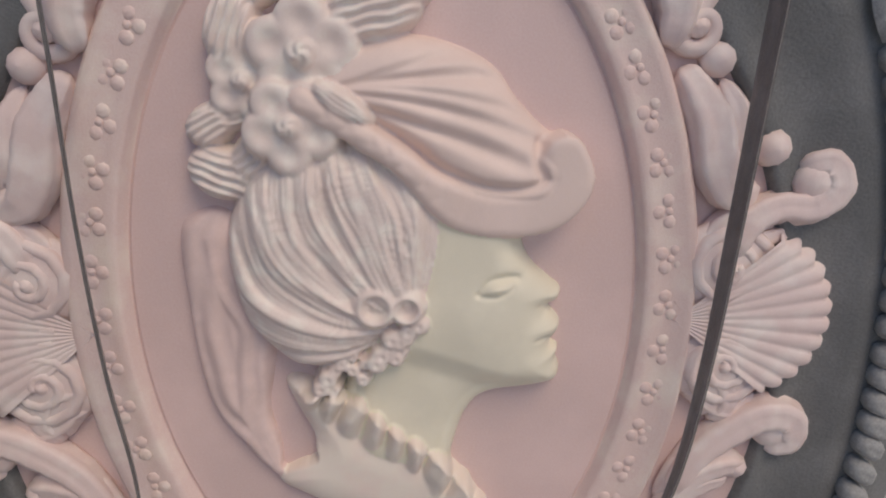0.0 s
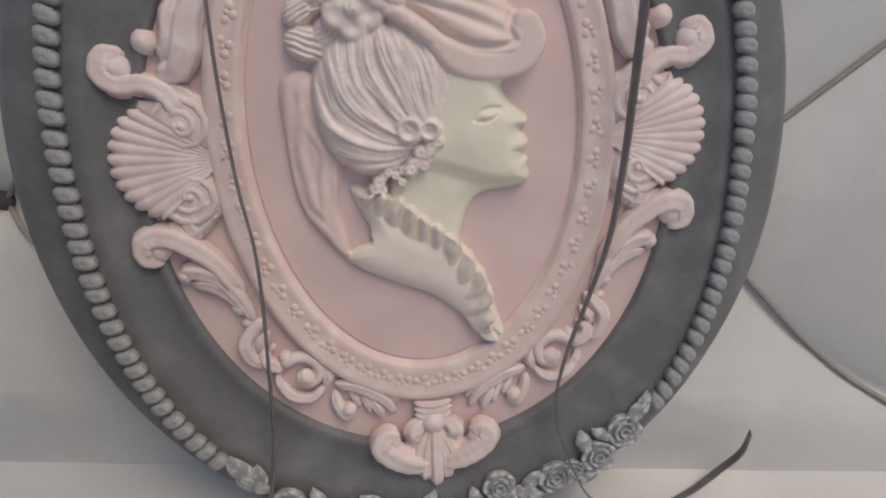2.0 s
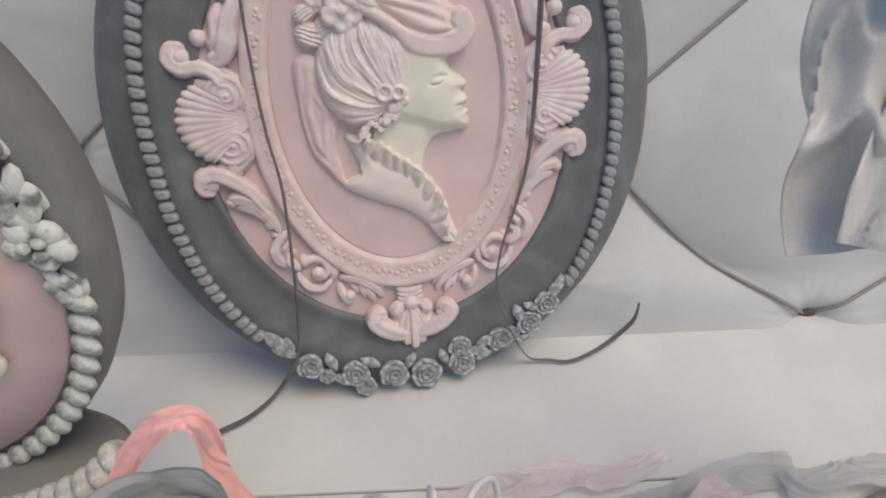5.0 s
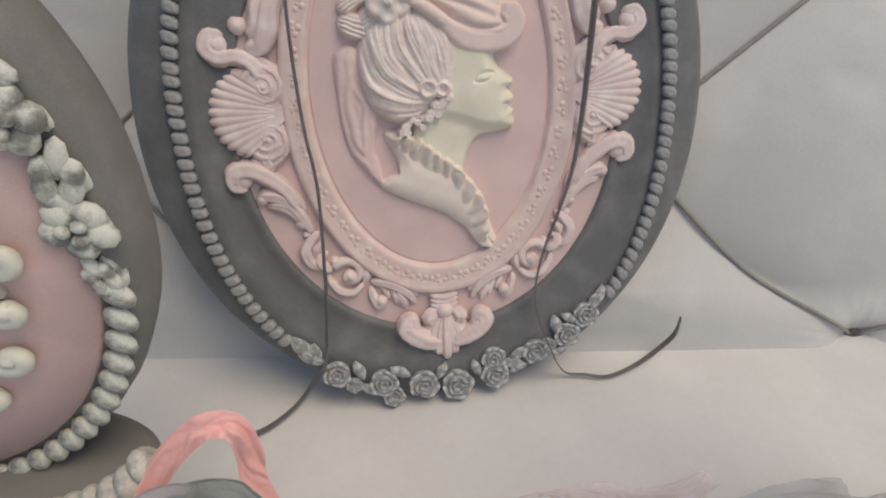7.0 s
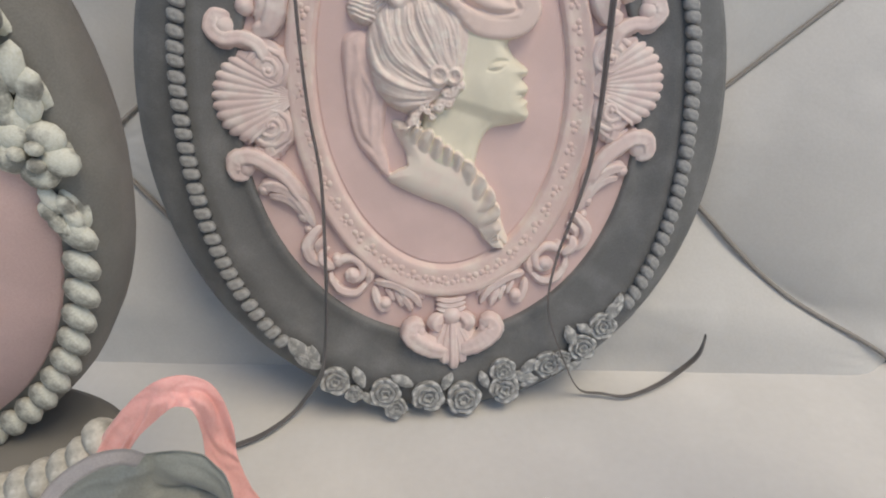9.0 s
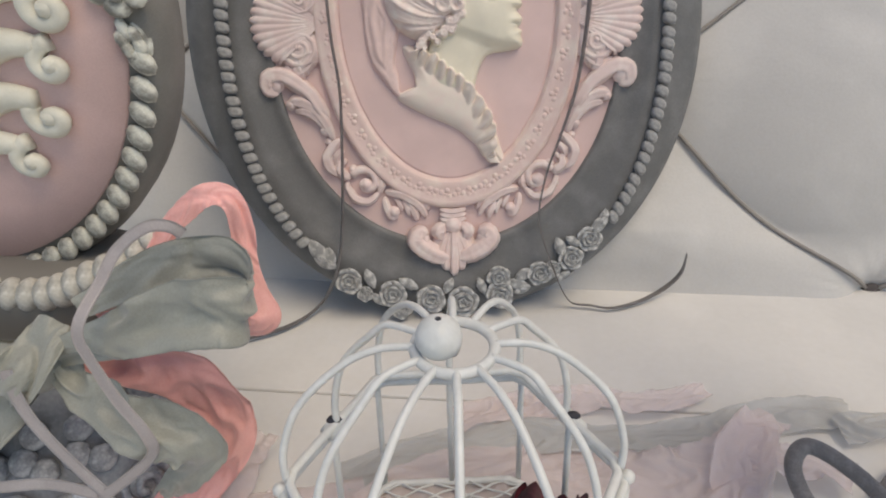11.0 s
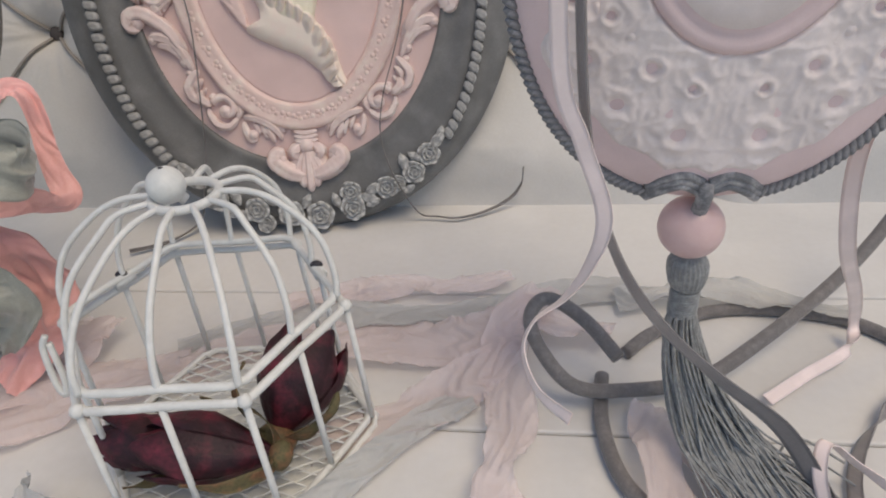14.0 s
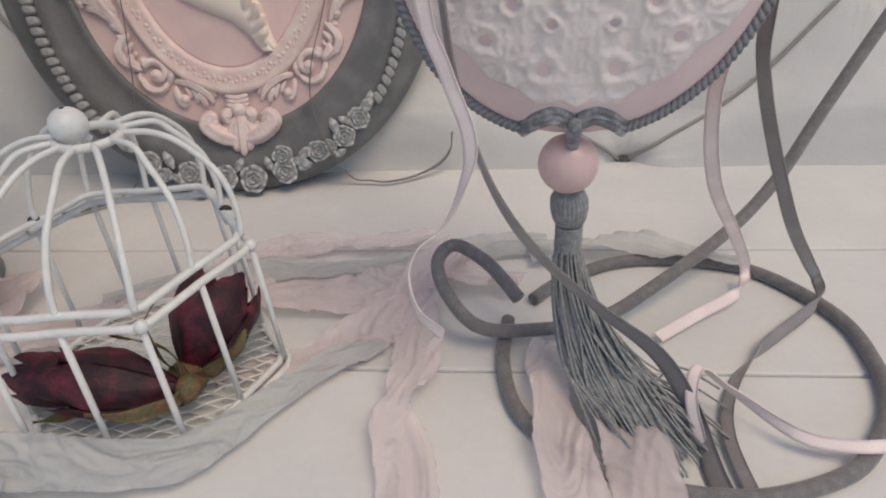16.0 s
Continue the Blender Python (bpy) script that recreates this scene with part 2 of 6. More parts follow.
def tuft(x, s):
    """Depth of the upholstery at x, s: diamonds between buttons, folds along their sides."""
    if 0 < s - 0.004 < BS:
        s = s + SAG * math.sin(math.pi * (s - 0.004) / BS) ** 2
    a = (x - 0.236) / BX
    b = (s - 0.004) / (2 * BS)
    p, q = a + b, a - b
    dp, dq = abs(p - round(p)), abs(q - round(q))
    fold = min(dp, dq)
    near = math.hypot(dp, dq)
    h = 0.016 * (1 - (1 - min(1, dp / 0.5)) ** 2.6) * (1 - (1 - min(1, dq / 0.5)) ** 2.6)
    well = 0.011 * math.exp(-(near / 0.07) ** 2)
    turn_ = math.atan2(s - 0.004 - BS * round((s - 0.004) / BS), x - 0.236 - BX / 2 * round(2 * (x - 0.236) / BX))
    pleat = 0.0011 * noise.noise(Vector((9 * math.cos(turn_), 9 * math.sin(turn_), 4 * near))) * math.exp(-((near - 0.10) / 0.09) ** 2)
    slack = 0.0016 * noise.noise(Vector((x * 14, s * 26, 3.0))) + 0.0004 * noise.noise(Vector((x * 55 + s * 40, s * 70, 8.0)))
    near_table = min(1.0, max(0.0, s / 0.045)) ** 1.5
    return h * near_table + 0.009 * (1 - near_table) - well + pleat + slack * min(1.0, 6 * fold) - 0.014


wall_x = np.concatenate([np.linspace(-0.75, -0.36, 50), np.linspace(-0.35, 0.50, 460), np.linspace(0.51, 1.0, 50)])
wall_s = np.concatenate([np.linspace(-0.02, 0.36, 230), np.linspace(0.364, 0.78, 70)])
nx, ns = len(wall_x) - 1, len(wall_s) - 1
vs = [wall_point(x, s, tuft(x, s)) for s in wall_s for x in wall_x]
fs = [(j * (nx + 1) + i, j * (nx + 1) + i + 1, (j + 1) * (nx + 1) + i + 1, (j + 1) * (nx + 1) + i) for j in range(ns) for i in range(nx)]
wall = tagged(part("wall_upholstered", (vs, fs), LEATHER), "white diamond-tufted leather upholstery leaning behind the table", "headboard", kind="structure")
FOLD_SHADE = mat("painted_fold_shade", (0.30, 0.28, 0.26), 0.7)
# brown-grey bars laid in the folds as their painted shade, and the buttons
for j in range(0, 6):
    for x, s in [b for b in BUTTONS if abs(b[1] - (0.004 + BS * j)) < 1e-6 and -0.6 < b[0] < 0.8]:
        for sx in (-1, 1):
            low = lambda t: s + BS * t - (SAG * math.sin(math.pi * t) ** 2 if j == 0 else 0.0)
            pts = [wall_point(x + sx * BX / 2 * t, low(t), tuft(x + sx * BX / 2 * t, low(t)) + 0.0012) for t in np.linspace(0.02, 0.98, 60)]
            part("fold_shade_bar", tube(pts, 0.0012, 5), FOLD_SHADE, wall)
        c = wall_point(x, s, tuft(x, s) + 0.001)
        part("button", ball((0, 0, 0), 0.0055, 12, 8, 1, 0.45, 1), SEAM, wall, "small dark button", m=Matrix.Translation(c))
tagged(part("wall_back", loft([[(-1, 0.40, -0.1), (1.2, 0.40, -0.1), (1.2, 0.45, -0.1), (-1, 0.45, -0.1)], [(-1, 0.40, 1.5), (1.2, 0.40, 1.5), (1.2, 0.45, 1.5), (-1, 0.45, 1.5)]]), LEATHER, smooth=False), "plain white wall", "wall", kind="structure")

# ---- the cameo plaque (lengths in centimetres, x across, y up its face, z out of it) ----
AX, AY, AZ = Vector((0.991, 0.134, -0.006)), Vector((-0.031, 0.273, 0.962)), Vector((0.130, -0.953, 0.275))
PM = Matrix.Translation((0.0057, 0.0047, 0.0262)) @ Matrix((AX, AY, AZ)).transposed().to_4x4() @ Matrix.Diagonal((0.01, 0.01, 0.01, 1))
plaque = thing("cameo_plaque", "oval grey and pink plaster cameo plaque leaning on the upholstery", "plaque", m=PM)
U0 = -0.1
GREY_FRAME = mat("matt_grey_frame", (0.158, 0.162, 0.164), 0.6, 0.09, 0.7, 0.35, 16, second=(0.198, 0.201, 0.203))
FIELD_CM = mat("dusty_pink_ground", (0.72, 0.54, 0.515), 0.55, 0.04, 0.35, 0.08, 20)
BAND_CM = mat("pale_pink_band", (0.78, 0.60, 0.56), 0.55, 0.05, 1.1, 0.15, 25, second=(0.82, 0.70, 0.63))
ROPE_CM = mat("dry_brushed_grey_rope", (0.34, 0.345, 0.345), 0.65, 0.12, 1.5, 0.3, 20, second=(0.58, 0.58, 0.565))

frame_profile = [  # rx, ry, centre y, z, p
    (11.7, 13.6, 11.85, -2.6, 2.05), (12.5, 14.15, 11.85, -2.2, 2.05), (12.72, 14.38, 11.85, -1.5, 2.05), (12.62, 14.34, 11.85, -1.05, 2.05),
    (12.2, 14.15, 11.85, -0.6, 2.06), (11.5, 13.85, 11.8, -0.34, 2.1), (10.85, 13.4, 11.75, -0.22, 2.2), (10.3, 12.9, 11.7, -0.15, 2.2), (10.1, 12.6, 11.7, -0.1, 2.2),
    (9.85, 12.2, 11.7, -0.16, 2.15), (9.5, 11.6, 11.65, -0.34, 2.12), (9.1, 11.0, 11.62, -0.46, 2.1), (8.8, 10.5, 11.6, -0.45, 2.08), (8.6, 10.25, 11.6, -0.36, 2.05),
    (8.48, 10.12, 11.6, -0.42, 2.05), (8.4, 10.0, 11.6, -0.75, 2.05), (8.36, 9.95, 11.6, -1.15, 2.05)]
part("oval_frame", loft([oval(U0, c, rx, ry, w, 128, p) for rx, ry, c, w, p in frame_profile]), GREY_FRAME, plaque, "matt grey oval frame")
part("pink_field", loft([oval(U0, 11.6, rx, rx + 1.7, w, 96) for rx, w in ((8.6, -1.3), (8.6, -0.66), (8.58, -0.64), (8.5, -0.64), (8.3, -0.64), (6, -0.64))]), FIELD_CM, plaque, "dusty pink recessed ground")
band = [(6.55, 9.4, 12.8, -1.05), (6.5, 9.4, 12.8, -0.6), (6.45, 9.36, 12.8, -0.36), (6.33, 9.24, 12.82, -0.24), (6.2, 9.1, 12.85, -0.28), (5.9, 8.8, 12.9, -0.36), (5.6, 8.5, 12.95, -0.36), (5.42, 8.3, 13.0, -0.32), (5.33, 8.2, 13.02, -0.40), (5.28, 8.15, 13.02, -0.62), (5.2, 8.05, 13.02, -0.66), (5.1, 7.95, 13.02, -0.62)]
part("pink_band", loft([oval(U0 + 0.03, c, rx, ry, w, 112) for rx, ry, c, w in band]), BAND_CM, plaque, "pale pink oval band")
part("cameo_ground", loft([oval(U0 + 0.03, 13.02, rx, rx + 2.85, w, 96) for rx, w in ((5.2, -0.75), (5.2, -0.602), (5.15, -0.60), (5.0, -0.60), (3.5, -0.60))]), FIELD_CM, plaque, "dusty pink ground behind the cameo")
rosette = merge(*[ball((0.17 * math.cos(a), 0.17 * math.sin(a), 0), 0.115, 8, 5, 1, 1, 0.8) for a in np.arange(4) * math.pi / 2 + 0.4], ball((0, 0, 0.02), 0.07, 6, 4))
rosette_me = mesh_of("rosette", *rosette)
for i in range(54):
    a = 2 * math.pi * i / 54
    part("rosette", rosette_me, BAND_CM, plaque, m=pose(U0 + 0.03 + 5.88 * math.cos(a), 12.9 + 8.78 * math.sin(a), -0.37, 0, 0, 37 * i) @ Matrix.Diagonal((1.3, 1.3, 0.6, 1)))

# twisted rope round the frame, broken by roses below
ring = np.array(oval(U0, 11.72, 10.62, 13.25, 0.0, 720, 2.22))
seg = np.linalg.norm(np.roll(ring, -1, 0) - ring, axis=1)
cum = np.concatenate([[0], np.cumsum(seg)])


def rope_lobe():
    """One turn of the rope: a slanted barrel with blunt ends and a shallow dent."""
    v, f = ball((0, 0, 0), 1.0, 12, 10)
    out = []
    for x, y, z in v:
        k = (abs(x) ** 3.0 + abs(y) ** 3.0 + abs(z) ** 3.0) ** (1 / 3.0) + 1e-9
        x, y, z = x / k, y / k, z / k
        out.append((0.27 * x + 0.08 * y, 0.30 * y, 0.30 * z - 0.05 * math.exp(-((x / 0.5) ** 2 + (y / 0.5) ** 2)) * (z > 0)))
    return out, f


bead_me = mesh_of("rope_bead", *rope_lobe())
turns_ = round(cum[-1] / 0.56)
step = cum[-1] / turns_
for i in range(turns_):
    d = i * step
    j = min(int(np.searchsorted(cum, d)), 719)
    x, y, _ = ring[j]
    tx, ty, _ = ring[(j + 3) % 720] - ring[j - 3]
    if (y < 2.6 and -7.45 < x < 8.0) or y > 18.2:
        continue
    part("rope_bead", bead_me, ROPE_CM, plaque, m=pose(x, y, -0.02, 0, 0, math.degrees(math.atan2(ty, tx)) + (8 if x < 0 else -9)) @ Matrix.Diagonal((1, 1.05, 1.05, 1)))


# ---- relief of the cameo: one raised surface ----
def signed_inside(poly, pts):
    """Distance to the outline, positive inside."""
    a = np.asarray(poly, float)
    b = np.roll(a, -1, 0)
    best = np.full(len(pts), 1e9)
    odd = np.zeros(len(pts), bool)
    for p, q in zip(a, b):
        e = q - p
        t = np.clip(((pts - p) @ e) / (e @ e + 1e-12), 0, 1)
        best = np.minimum(best, np.hypot(*(pts - p - t[:, None] * e).T))
        hit = ((p[1] > pts[:, 1]) != (q[1] > pts[:, 1])) & (pts[:, 0] < (q[0] - p[0]) * (pts[:, 1] - p[1]) / (q[1] - p[1] + 1e-12) + p[0])
        odd ^= hit
    return np.where(odd, best, -best)


def along(path, pts):
    """Distance to an open line and the share of its length at the nearest point."""
    a = np.asarray(path, float)
    seg = np.linalg.norm(np.diff(a, axis=0), axis=1)
    cum = np.concatenate([[0], np.cumsum(seg)])
    best, share = np.full(len(pts), 1e9), np.zeros(len(pts))
    for i in range(len(a) - 1):
        e = a[i + 1] - a[i]
        t = np.clip(((pts - a[i]) @ e) / (e @ e + 1e-12), 0, 1)
        d = np.hypot(*(pts - a[i] - t[:, None] * e).T)
        near = d < best
        best = np.where(near, d, best)
        share = np.where(near, (cum[i] + t * seg[i]) / cum[-1], share)
    return best, share


def swell(d, h, r):
    q = np.clip(d / r, 0, 1)
    return np.where(d > 0, h * np.sqrt(np.clip(1 - (1 - q) ** 2, 0, 1)), 2.5 * d)


HOLE = [(-2.60, 10.64), (-2.17, 10.38), (-1.81, 10.12), (-1.76, 9.78), (-1.76, 9.54), (-2.14, 9.41), (-2.48, 9.29), (-2.53, 9.94)]
STEP = 0.034
gu, gv = np.arange(-4.5, 4.2, STEP), np.arange(5.7, 20.4, STEP)
UU, VV = np.meshgrid(gu, gv)
G = np.stack([UU.ravel(), VV.ravel()], 1)
wob = np.array([noise.noise(Vector((x * 0.7, y * 0.7, 3.0))) for x, y in G])
wob2 = np.array([noise.noise(Vector((x * 2.3, y * 2.3, 7.0))) for x, y in G])
outline = {
    "face": [(0.6, 15.3), (2.55, 14.9), (2.57, 14.35), (2.76, 13.95), (3.08, 13.64), (3.34, 13.40), (3.28, 13.18), (3.10, 13.06), (3.22, 12.92), (3.36, 12.70), (3.27, 12.46), (3.16, 12.32), (3.34, 12.20), (3.30, 11.98), (3.38, 11.72), (3.24, 11.46), (2.7, 11.33), (1.85, 11.2), (1.45, 10.7), (1.2, 9.9), (1.0, 9.3), (-0.6, 9.6), (-1.0, 10.6), (-0.6, 12.4), (0.3, 13.6)],
    "hair": [(-1.5, 16.35), (-2.3, 15.85), (-2.75, 15.2), (-2.95, 14.5), (-2.92, 13.8), (-2.78, 13.1), (-2.42, 12.5), (-1.8, 12.02), (-1.2, 11.9), (-0.5, 12.15), (0.15, 12.65), (0.75, 13.0), (1.1, 13.9), (1.2, 14.9), (0.7, 15.7), (-0.4, 16.4)],
    "hat": [(-1.4, 17.4), (-0.7, 17.95), (0.26, 18.15), (1.2, 18.0), (2.0, 17.6), (2.45, 17.0), (2.95, 16.5), (3.4, 16.2), (3.68, 15.75), (3.52, 15.2), (2.95, 14.88), (2.2, 14.82), (1.4, 15.02), (0.78, 15.5), (0.2, 16.05), (-0.4, 16.5), (-1.1, 16.9)],
    "tail": [(-3.2, 15.0), (-3.8, 14.8), (-3.98, 14.3), (-3.94, 13.2), (-3.88, 11.9), (-3.67, 10.8), (-3.2, 10.0), (-2.47, 9.15), (-2.25, 9.6), (-2.55, 10.7), (-2.4, 11.6), (-2.3, 12.6), (-2.6, 13.4), (-2.8, 14.6)],
    "bust": [(-2.3, 9.6), (-2.5, 9.1), (-1.98, 8.72), (-1.0, 8.2), (0.13, 7.7), (0.85, 7.1), (1.75, 6.35), (2.55, 5.95), (2.3, 6.9), (1.86, 8.4), (1.1, 9.5), (0.2, 9.95), (-0.8, 10.5), (-1.7, 11.45), (-2.2, 11.4), (-1.95, 10.7), (-1.75, 10.1)],
}
foot = {"face": (1.05, 14.36, 1.08), "hair": (1.05, 14.36, 1.07), "hat": (1.05, 14.36, 1.06), "tail": (0.2, 11.75, 1.05), "bust": (0.2, 11.75, 1.05)}
for k, (fx, fy, fk) in foot.items():
    outline[k] = [(fx + (x - fx) * fk, fy + (y - fy) * fk) for x, y in outline[k]]
sd = {k: signed_inside(curve_pts(v, 4, closed=True), G) for k, v in outline.items()}
layers = []
# tail of the veil, with long folds
fold = 0.04 * np.sin(2 * math.pi * (sd["tail"] / 0.5 + 0.9 * wob)) * (sd["tail"] > 0)
layers.append((swell(sd["tail"], 0.34, 0.5) + 0.8 * fold, 0))
layers.append((swell(sd["bust"], 0.52, 0.9) + 0.02 * wob, 3))
# face and neck, smooth
cheek = 0.16 * np.exp(-((G[:, 0] - 1.9) ** 2 + (G[:, 1] - 12.6) ** 2) / 0.7)
brow = -0.12 * np.exp(-(((G[:, 0] - 2.35) / 0.32) ** 2 + ((G[:, 1] - 13.68) / 0.13) ** 2)) + 0.09 * np.exp(-(((G[:, 0] - 2.12) / 0.26) ** 2 + ((G[:, 1] - 13.52 - 0.25 * (G[:, 0] - 2.1)) / 0.07) ** 2))
lid1, _ = along(curve_pts([(1.72, 13.40), (1.98, 13.66), (2.3, 13.74), (2.56, 13.70)], 5), G)
lid2, _ = along(curve_pts([(1.76, 13.38), (2.05, 13.34), (2.32, 13.42), (2.46, 13.52)], 5), G)
brow = brow * 0.7 - 0.065 * np.exp(-(lid1 / 0.045) ** 2) - 0.05 * np.exp(-(lid2 / 0.04) ** 2) + 0.06 * np.exp(-(((G[:, 0] - 2.1) / 0.22) ** 2 + ((G[:, 1] - 13.52) / 0.10) ** 2))
lips = -0.14 * np.exp(-(((G[:, 0] - 3.12) / 0.16) ** 2 + ((G[:, 1] - 12.33) / 0.035) ** 2)) - 0.06 * np.exp(-(((G[:, 0] - 3.1) / 0.1) ** 2 + ((G[:, 1] - 13.06) / 0.05) ** 2))
jl = np.clip((11.35 + 0.36 * (3.4 - G[:, 0]) - G[:, 1]) / 0.7, 0, 1)
jaw = -0.22 * jl * jl * (3 - 2 * jl)
layers.append((swell(sd["face"], 0.72, 0.75) + (cheek + brow + lips) * (sd["face"] > 0.05) + jaw * np.clip(sd["face"] / 0.35, 0, 1), 2))
# hair drawn up in strands
toF, toE = np.array((-1.05, 17.9)) - G, np.array((0.45, 12.85)) - G
arc_ = np.arctan2(toF[:, 0] * toE[:, 1] - toF[:, 1] * toE[:, 0], (toF * toE).sum(1))
down = np.hypot(toF[:, 0], toF[:, 1])


def locks(freq, drift, seed):
    """Ridged noise that runs with the strands: 1 on a crest, 0 in a parting."""
    return np.array([1 - min(1.0, 2.6 * abs(noise.noise(Vector((a * freq + 0.07 * w * freq, d * drift, seed))))) for a, d, w in zip(arc_, down, wob)])


strand = 0.12 * locks(3.4, 0.30, 2.0) + 0.055 * locks(8.0, 0.45, 11.0) + 0.065 * locks(19.0, 0.6, 23.0) + 0.035 * locks(38.0, 0.8, 31.0)
layers.append((swell(sd["hair"], 0.92, 0.95) + np.where(sd["hair"] > 0.03, strand * np.clip(sd["hair"] / 0.2, 0, 1) - 0.10, 0), 1))
# hat: crown with soft folds, and the rolled brim
hx, hy = G[:, 0] + 1.4, G[:, 1] - 17.35
hang, hr = np.arctan2(hy, hx), np.hypot(hx, hy)
fold = sum(-dp * np.exp(-((hang - a0 + bend * (hr - 2.4)) / wd) ** 2) * np.clip(hr / 1.6, 0, 1) for a0, dp, wd, bend in ((0.10, 0.16, 0.055, 0.03), (-0.13, 0.10, 0.04, 0.05), (-0.30, 0.14, 0.05, 0.02), (-0.02, 0.06, 0.03, 0.06), (0.24, 0.08, 0.05, -0.02)))
db, sb = along(curve_pts([(-1.45, 17.2), (-0.5, 16.62), (0.3, 16.08), (0.85, 15.55), (1.5, 15.12), (2.3, 14.98), (3.1, 15.1), (3.55, 15.6), (3.4, 16.1)], 6), G)
lip_ = np.clip((sb - 0.34) / 0.22, 0, 1)
bw = 0.25 + 0.20 * lip_ * lip_ * (3 - 2 * lip_)
groove = -0.16 * np.exp(-((db - bw - 0.10) / 0.10) ** 2) * np.clip(3 * sb, 0, 1)
lobe = 0.10 * np.exp(-(((G[:, 0] - 3.1) / 0.5) ** 2 + ((G[:, 1] - 15.75) / 0.5) ** 2))
layers.append((swell(sd["hat"], 0.94, 1.0) + (fold + groove + lobe + 0.012 * wob2 + 0.05 * wob) * np.clip(sd["hat"] / 0.3, 0, 1), 4))
twist = 0.035 * np.abs(np.sin(46 * sb + 6 * db + 1.2 * wob2)) * (1 - lip_)
layers.append((0.86 - 0.20 * lip_ + swell(bw - db, 0.22 - 0.04 * lip_, 0.24) - 3.2 * (db > bw) + twist + 0.03 * wob * lip_, 4))
# frill at the neck
df, sf = along(curve_pts([(-2.0, 11.2), (-1.45, 10.7), (-0.5, 9.9), (0.5, 9.2), (1.2, 8.3), (1.75, 7.3), (2.3, 6.3)], 8), G)
du, _ = along(curve_pts([(-1.75, 11.5), (-1.2, 11.1), (-0.2, 10.35), (0.8, 9.65), (1.5, 8.6), (2.0, 7.5), (2.45, 6.4)], 8), G)
rise = (df ** 2 - du ** 2) / 0.9 + 0.225
taper = np.clip(np.minimum(sf / 0.16, (1.03 - sf) / 0.25), 0, 1) ** 0.7
wid = (0.82 - 0.36 * sf) * taper
pleat = np.abs(np.sin(math.pi * (11.0 * sf ** 0.9 + 0.55 * rise + 0.45 * wob + 0.12 * wob2)))
reach = (rise + 0.45 * taper) / (wid + 0.45 * taper + 0.01)
layers.append((0.30 + 0.44 * np.clip(reach, 0, 1) ** 0.8 + (0.50 * pleat ** 0.6 - 0.32 + 0.06 * wob2) * np.clip(1.6 * reach, 0, 1) - 9 * ((rise > wid * (0.82 + 0.26 * pleat)) | (rise < -0.45 * taper) | (df > 1.1)), 3))


def blossom(cx, cy, r, h, turn=0.0, k=5):
    x, y = G[:, 0] - cx, G[:, 1] - cy
    out = np.full(len(G), -1.0)
    for i in range(k):
        a = turn + 2 * math.pi * i / k
        d = np.hypot(x - 0.55 * r * math.cos(a), y - 0.55 * r * math.sin(a))
        out = np.maximum(out, h + swell(0.5 * r - d, 0.20 * r, 0.3 * r) - 0.12 * r * np.exp(-(d / (0.26 * r)) ** 2) - 9 * (d > 0.55 * r))
    d = np.hypot(x, y)
    out = np.maximum(out, h + swell(0.3 * r - d, 0.42 * r, 0.3 * r) + 0.05 * r * np.sin(3 * np.arctan2(y, x) + 22 * d / r) - 9 * (d > 0.32 * r))
    return out


def leaf(cx, cy, rx, ry, turn, h, ribs=3.0):
    c, s_ = math.cos(turn), math.sin(turn)
    x, y = c * (G[:, 0] - cx) + s_ * (G[:, 1] - cy), -s_ * (G[:, 0] - cx) + c * (G[:, 1] - cy)
    d = 1 - np.hypot(x / rx, y / ry)
    return swell(d * min(rx, ry), h, 0.5 * min(rx, ry)) + 0.06 * np.sin(2 * math.pi * ribs * y / ry + 2 * wob2) * (d > 0.05)


for cx, cy, r, h, turn in [(-1.42, 18.0, 1.0, 0.62, 0.3), (-1.70, 16.75, 0.86, 0.85, 0.9), (-2.55, 17.55, 0.7, 0.45, 0.1)]:
    layers.append((blossom(cx, cy, r, h, turn), 1))
for cx, cy, rx, ry, turn, h in [(-2.75, 18.5, 0.75, 0.5, 1.2, 0.6), (-0.2, 18.75, 1.0, 0.62, 0.25, 0.7), (0.2, 19.3, 0.8, 0.5, -0.3, 0.5), (-3.3, 16.75, 0.52, 0.42, 0.5, 0.5), (-3.15, 15.85, 0.72, 0.55, -0.4, 0.55), (-2.45, 16.15, 0.6, 0.5, 0.8, 0.6),
                                (-2.2, 19.4, 0.7, 0.5, 0.9, 0.5), (-1.2, 19.4, 0.9, 0.5, 0.2, 0.5), (-2.9, 17.0, 0.5, 0.4, 0.2, 0.45), (-0.75, 17.15, 0.75, 0.28, -0.6, 1.15)]:
    layers.append((leaf(cx, cy, rx, ry, turn, h), 1))
# rose and curls at the ear
for cx, cy, r, h in [(-0.30, 13.25, 0.42, 0.86), (0.32, 13.2, 0.34, 0.82)]:
    d = np.hypot(G[:, 0] - cx, G[:, 1] - cy)
    layers.append((h + 0.22 * np.exp(-((d - 0.75 * r) / (0.26 * r)) ** 2) + 0.08 * np.exp(-(d / (0.2 * r)) ** 2) - 9 * (d > 1.15 * r), 1))
rnd = random.Random(4)
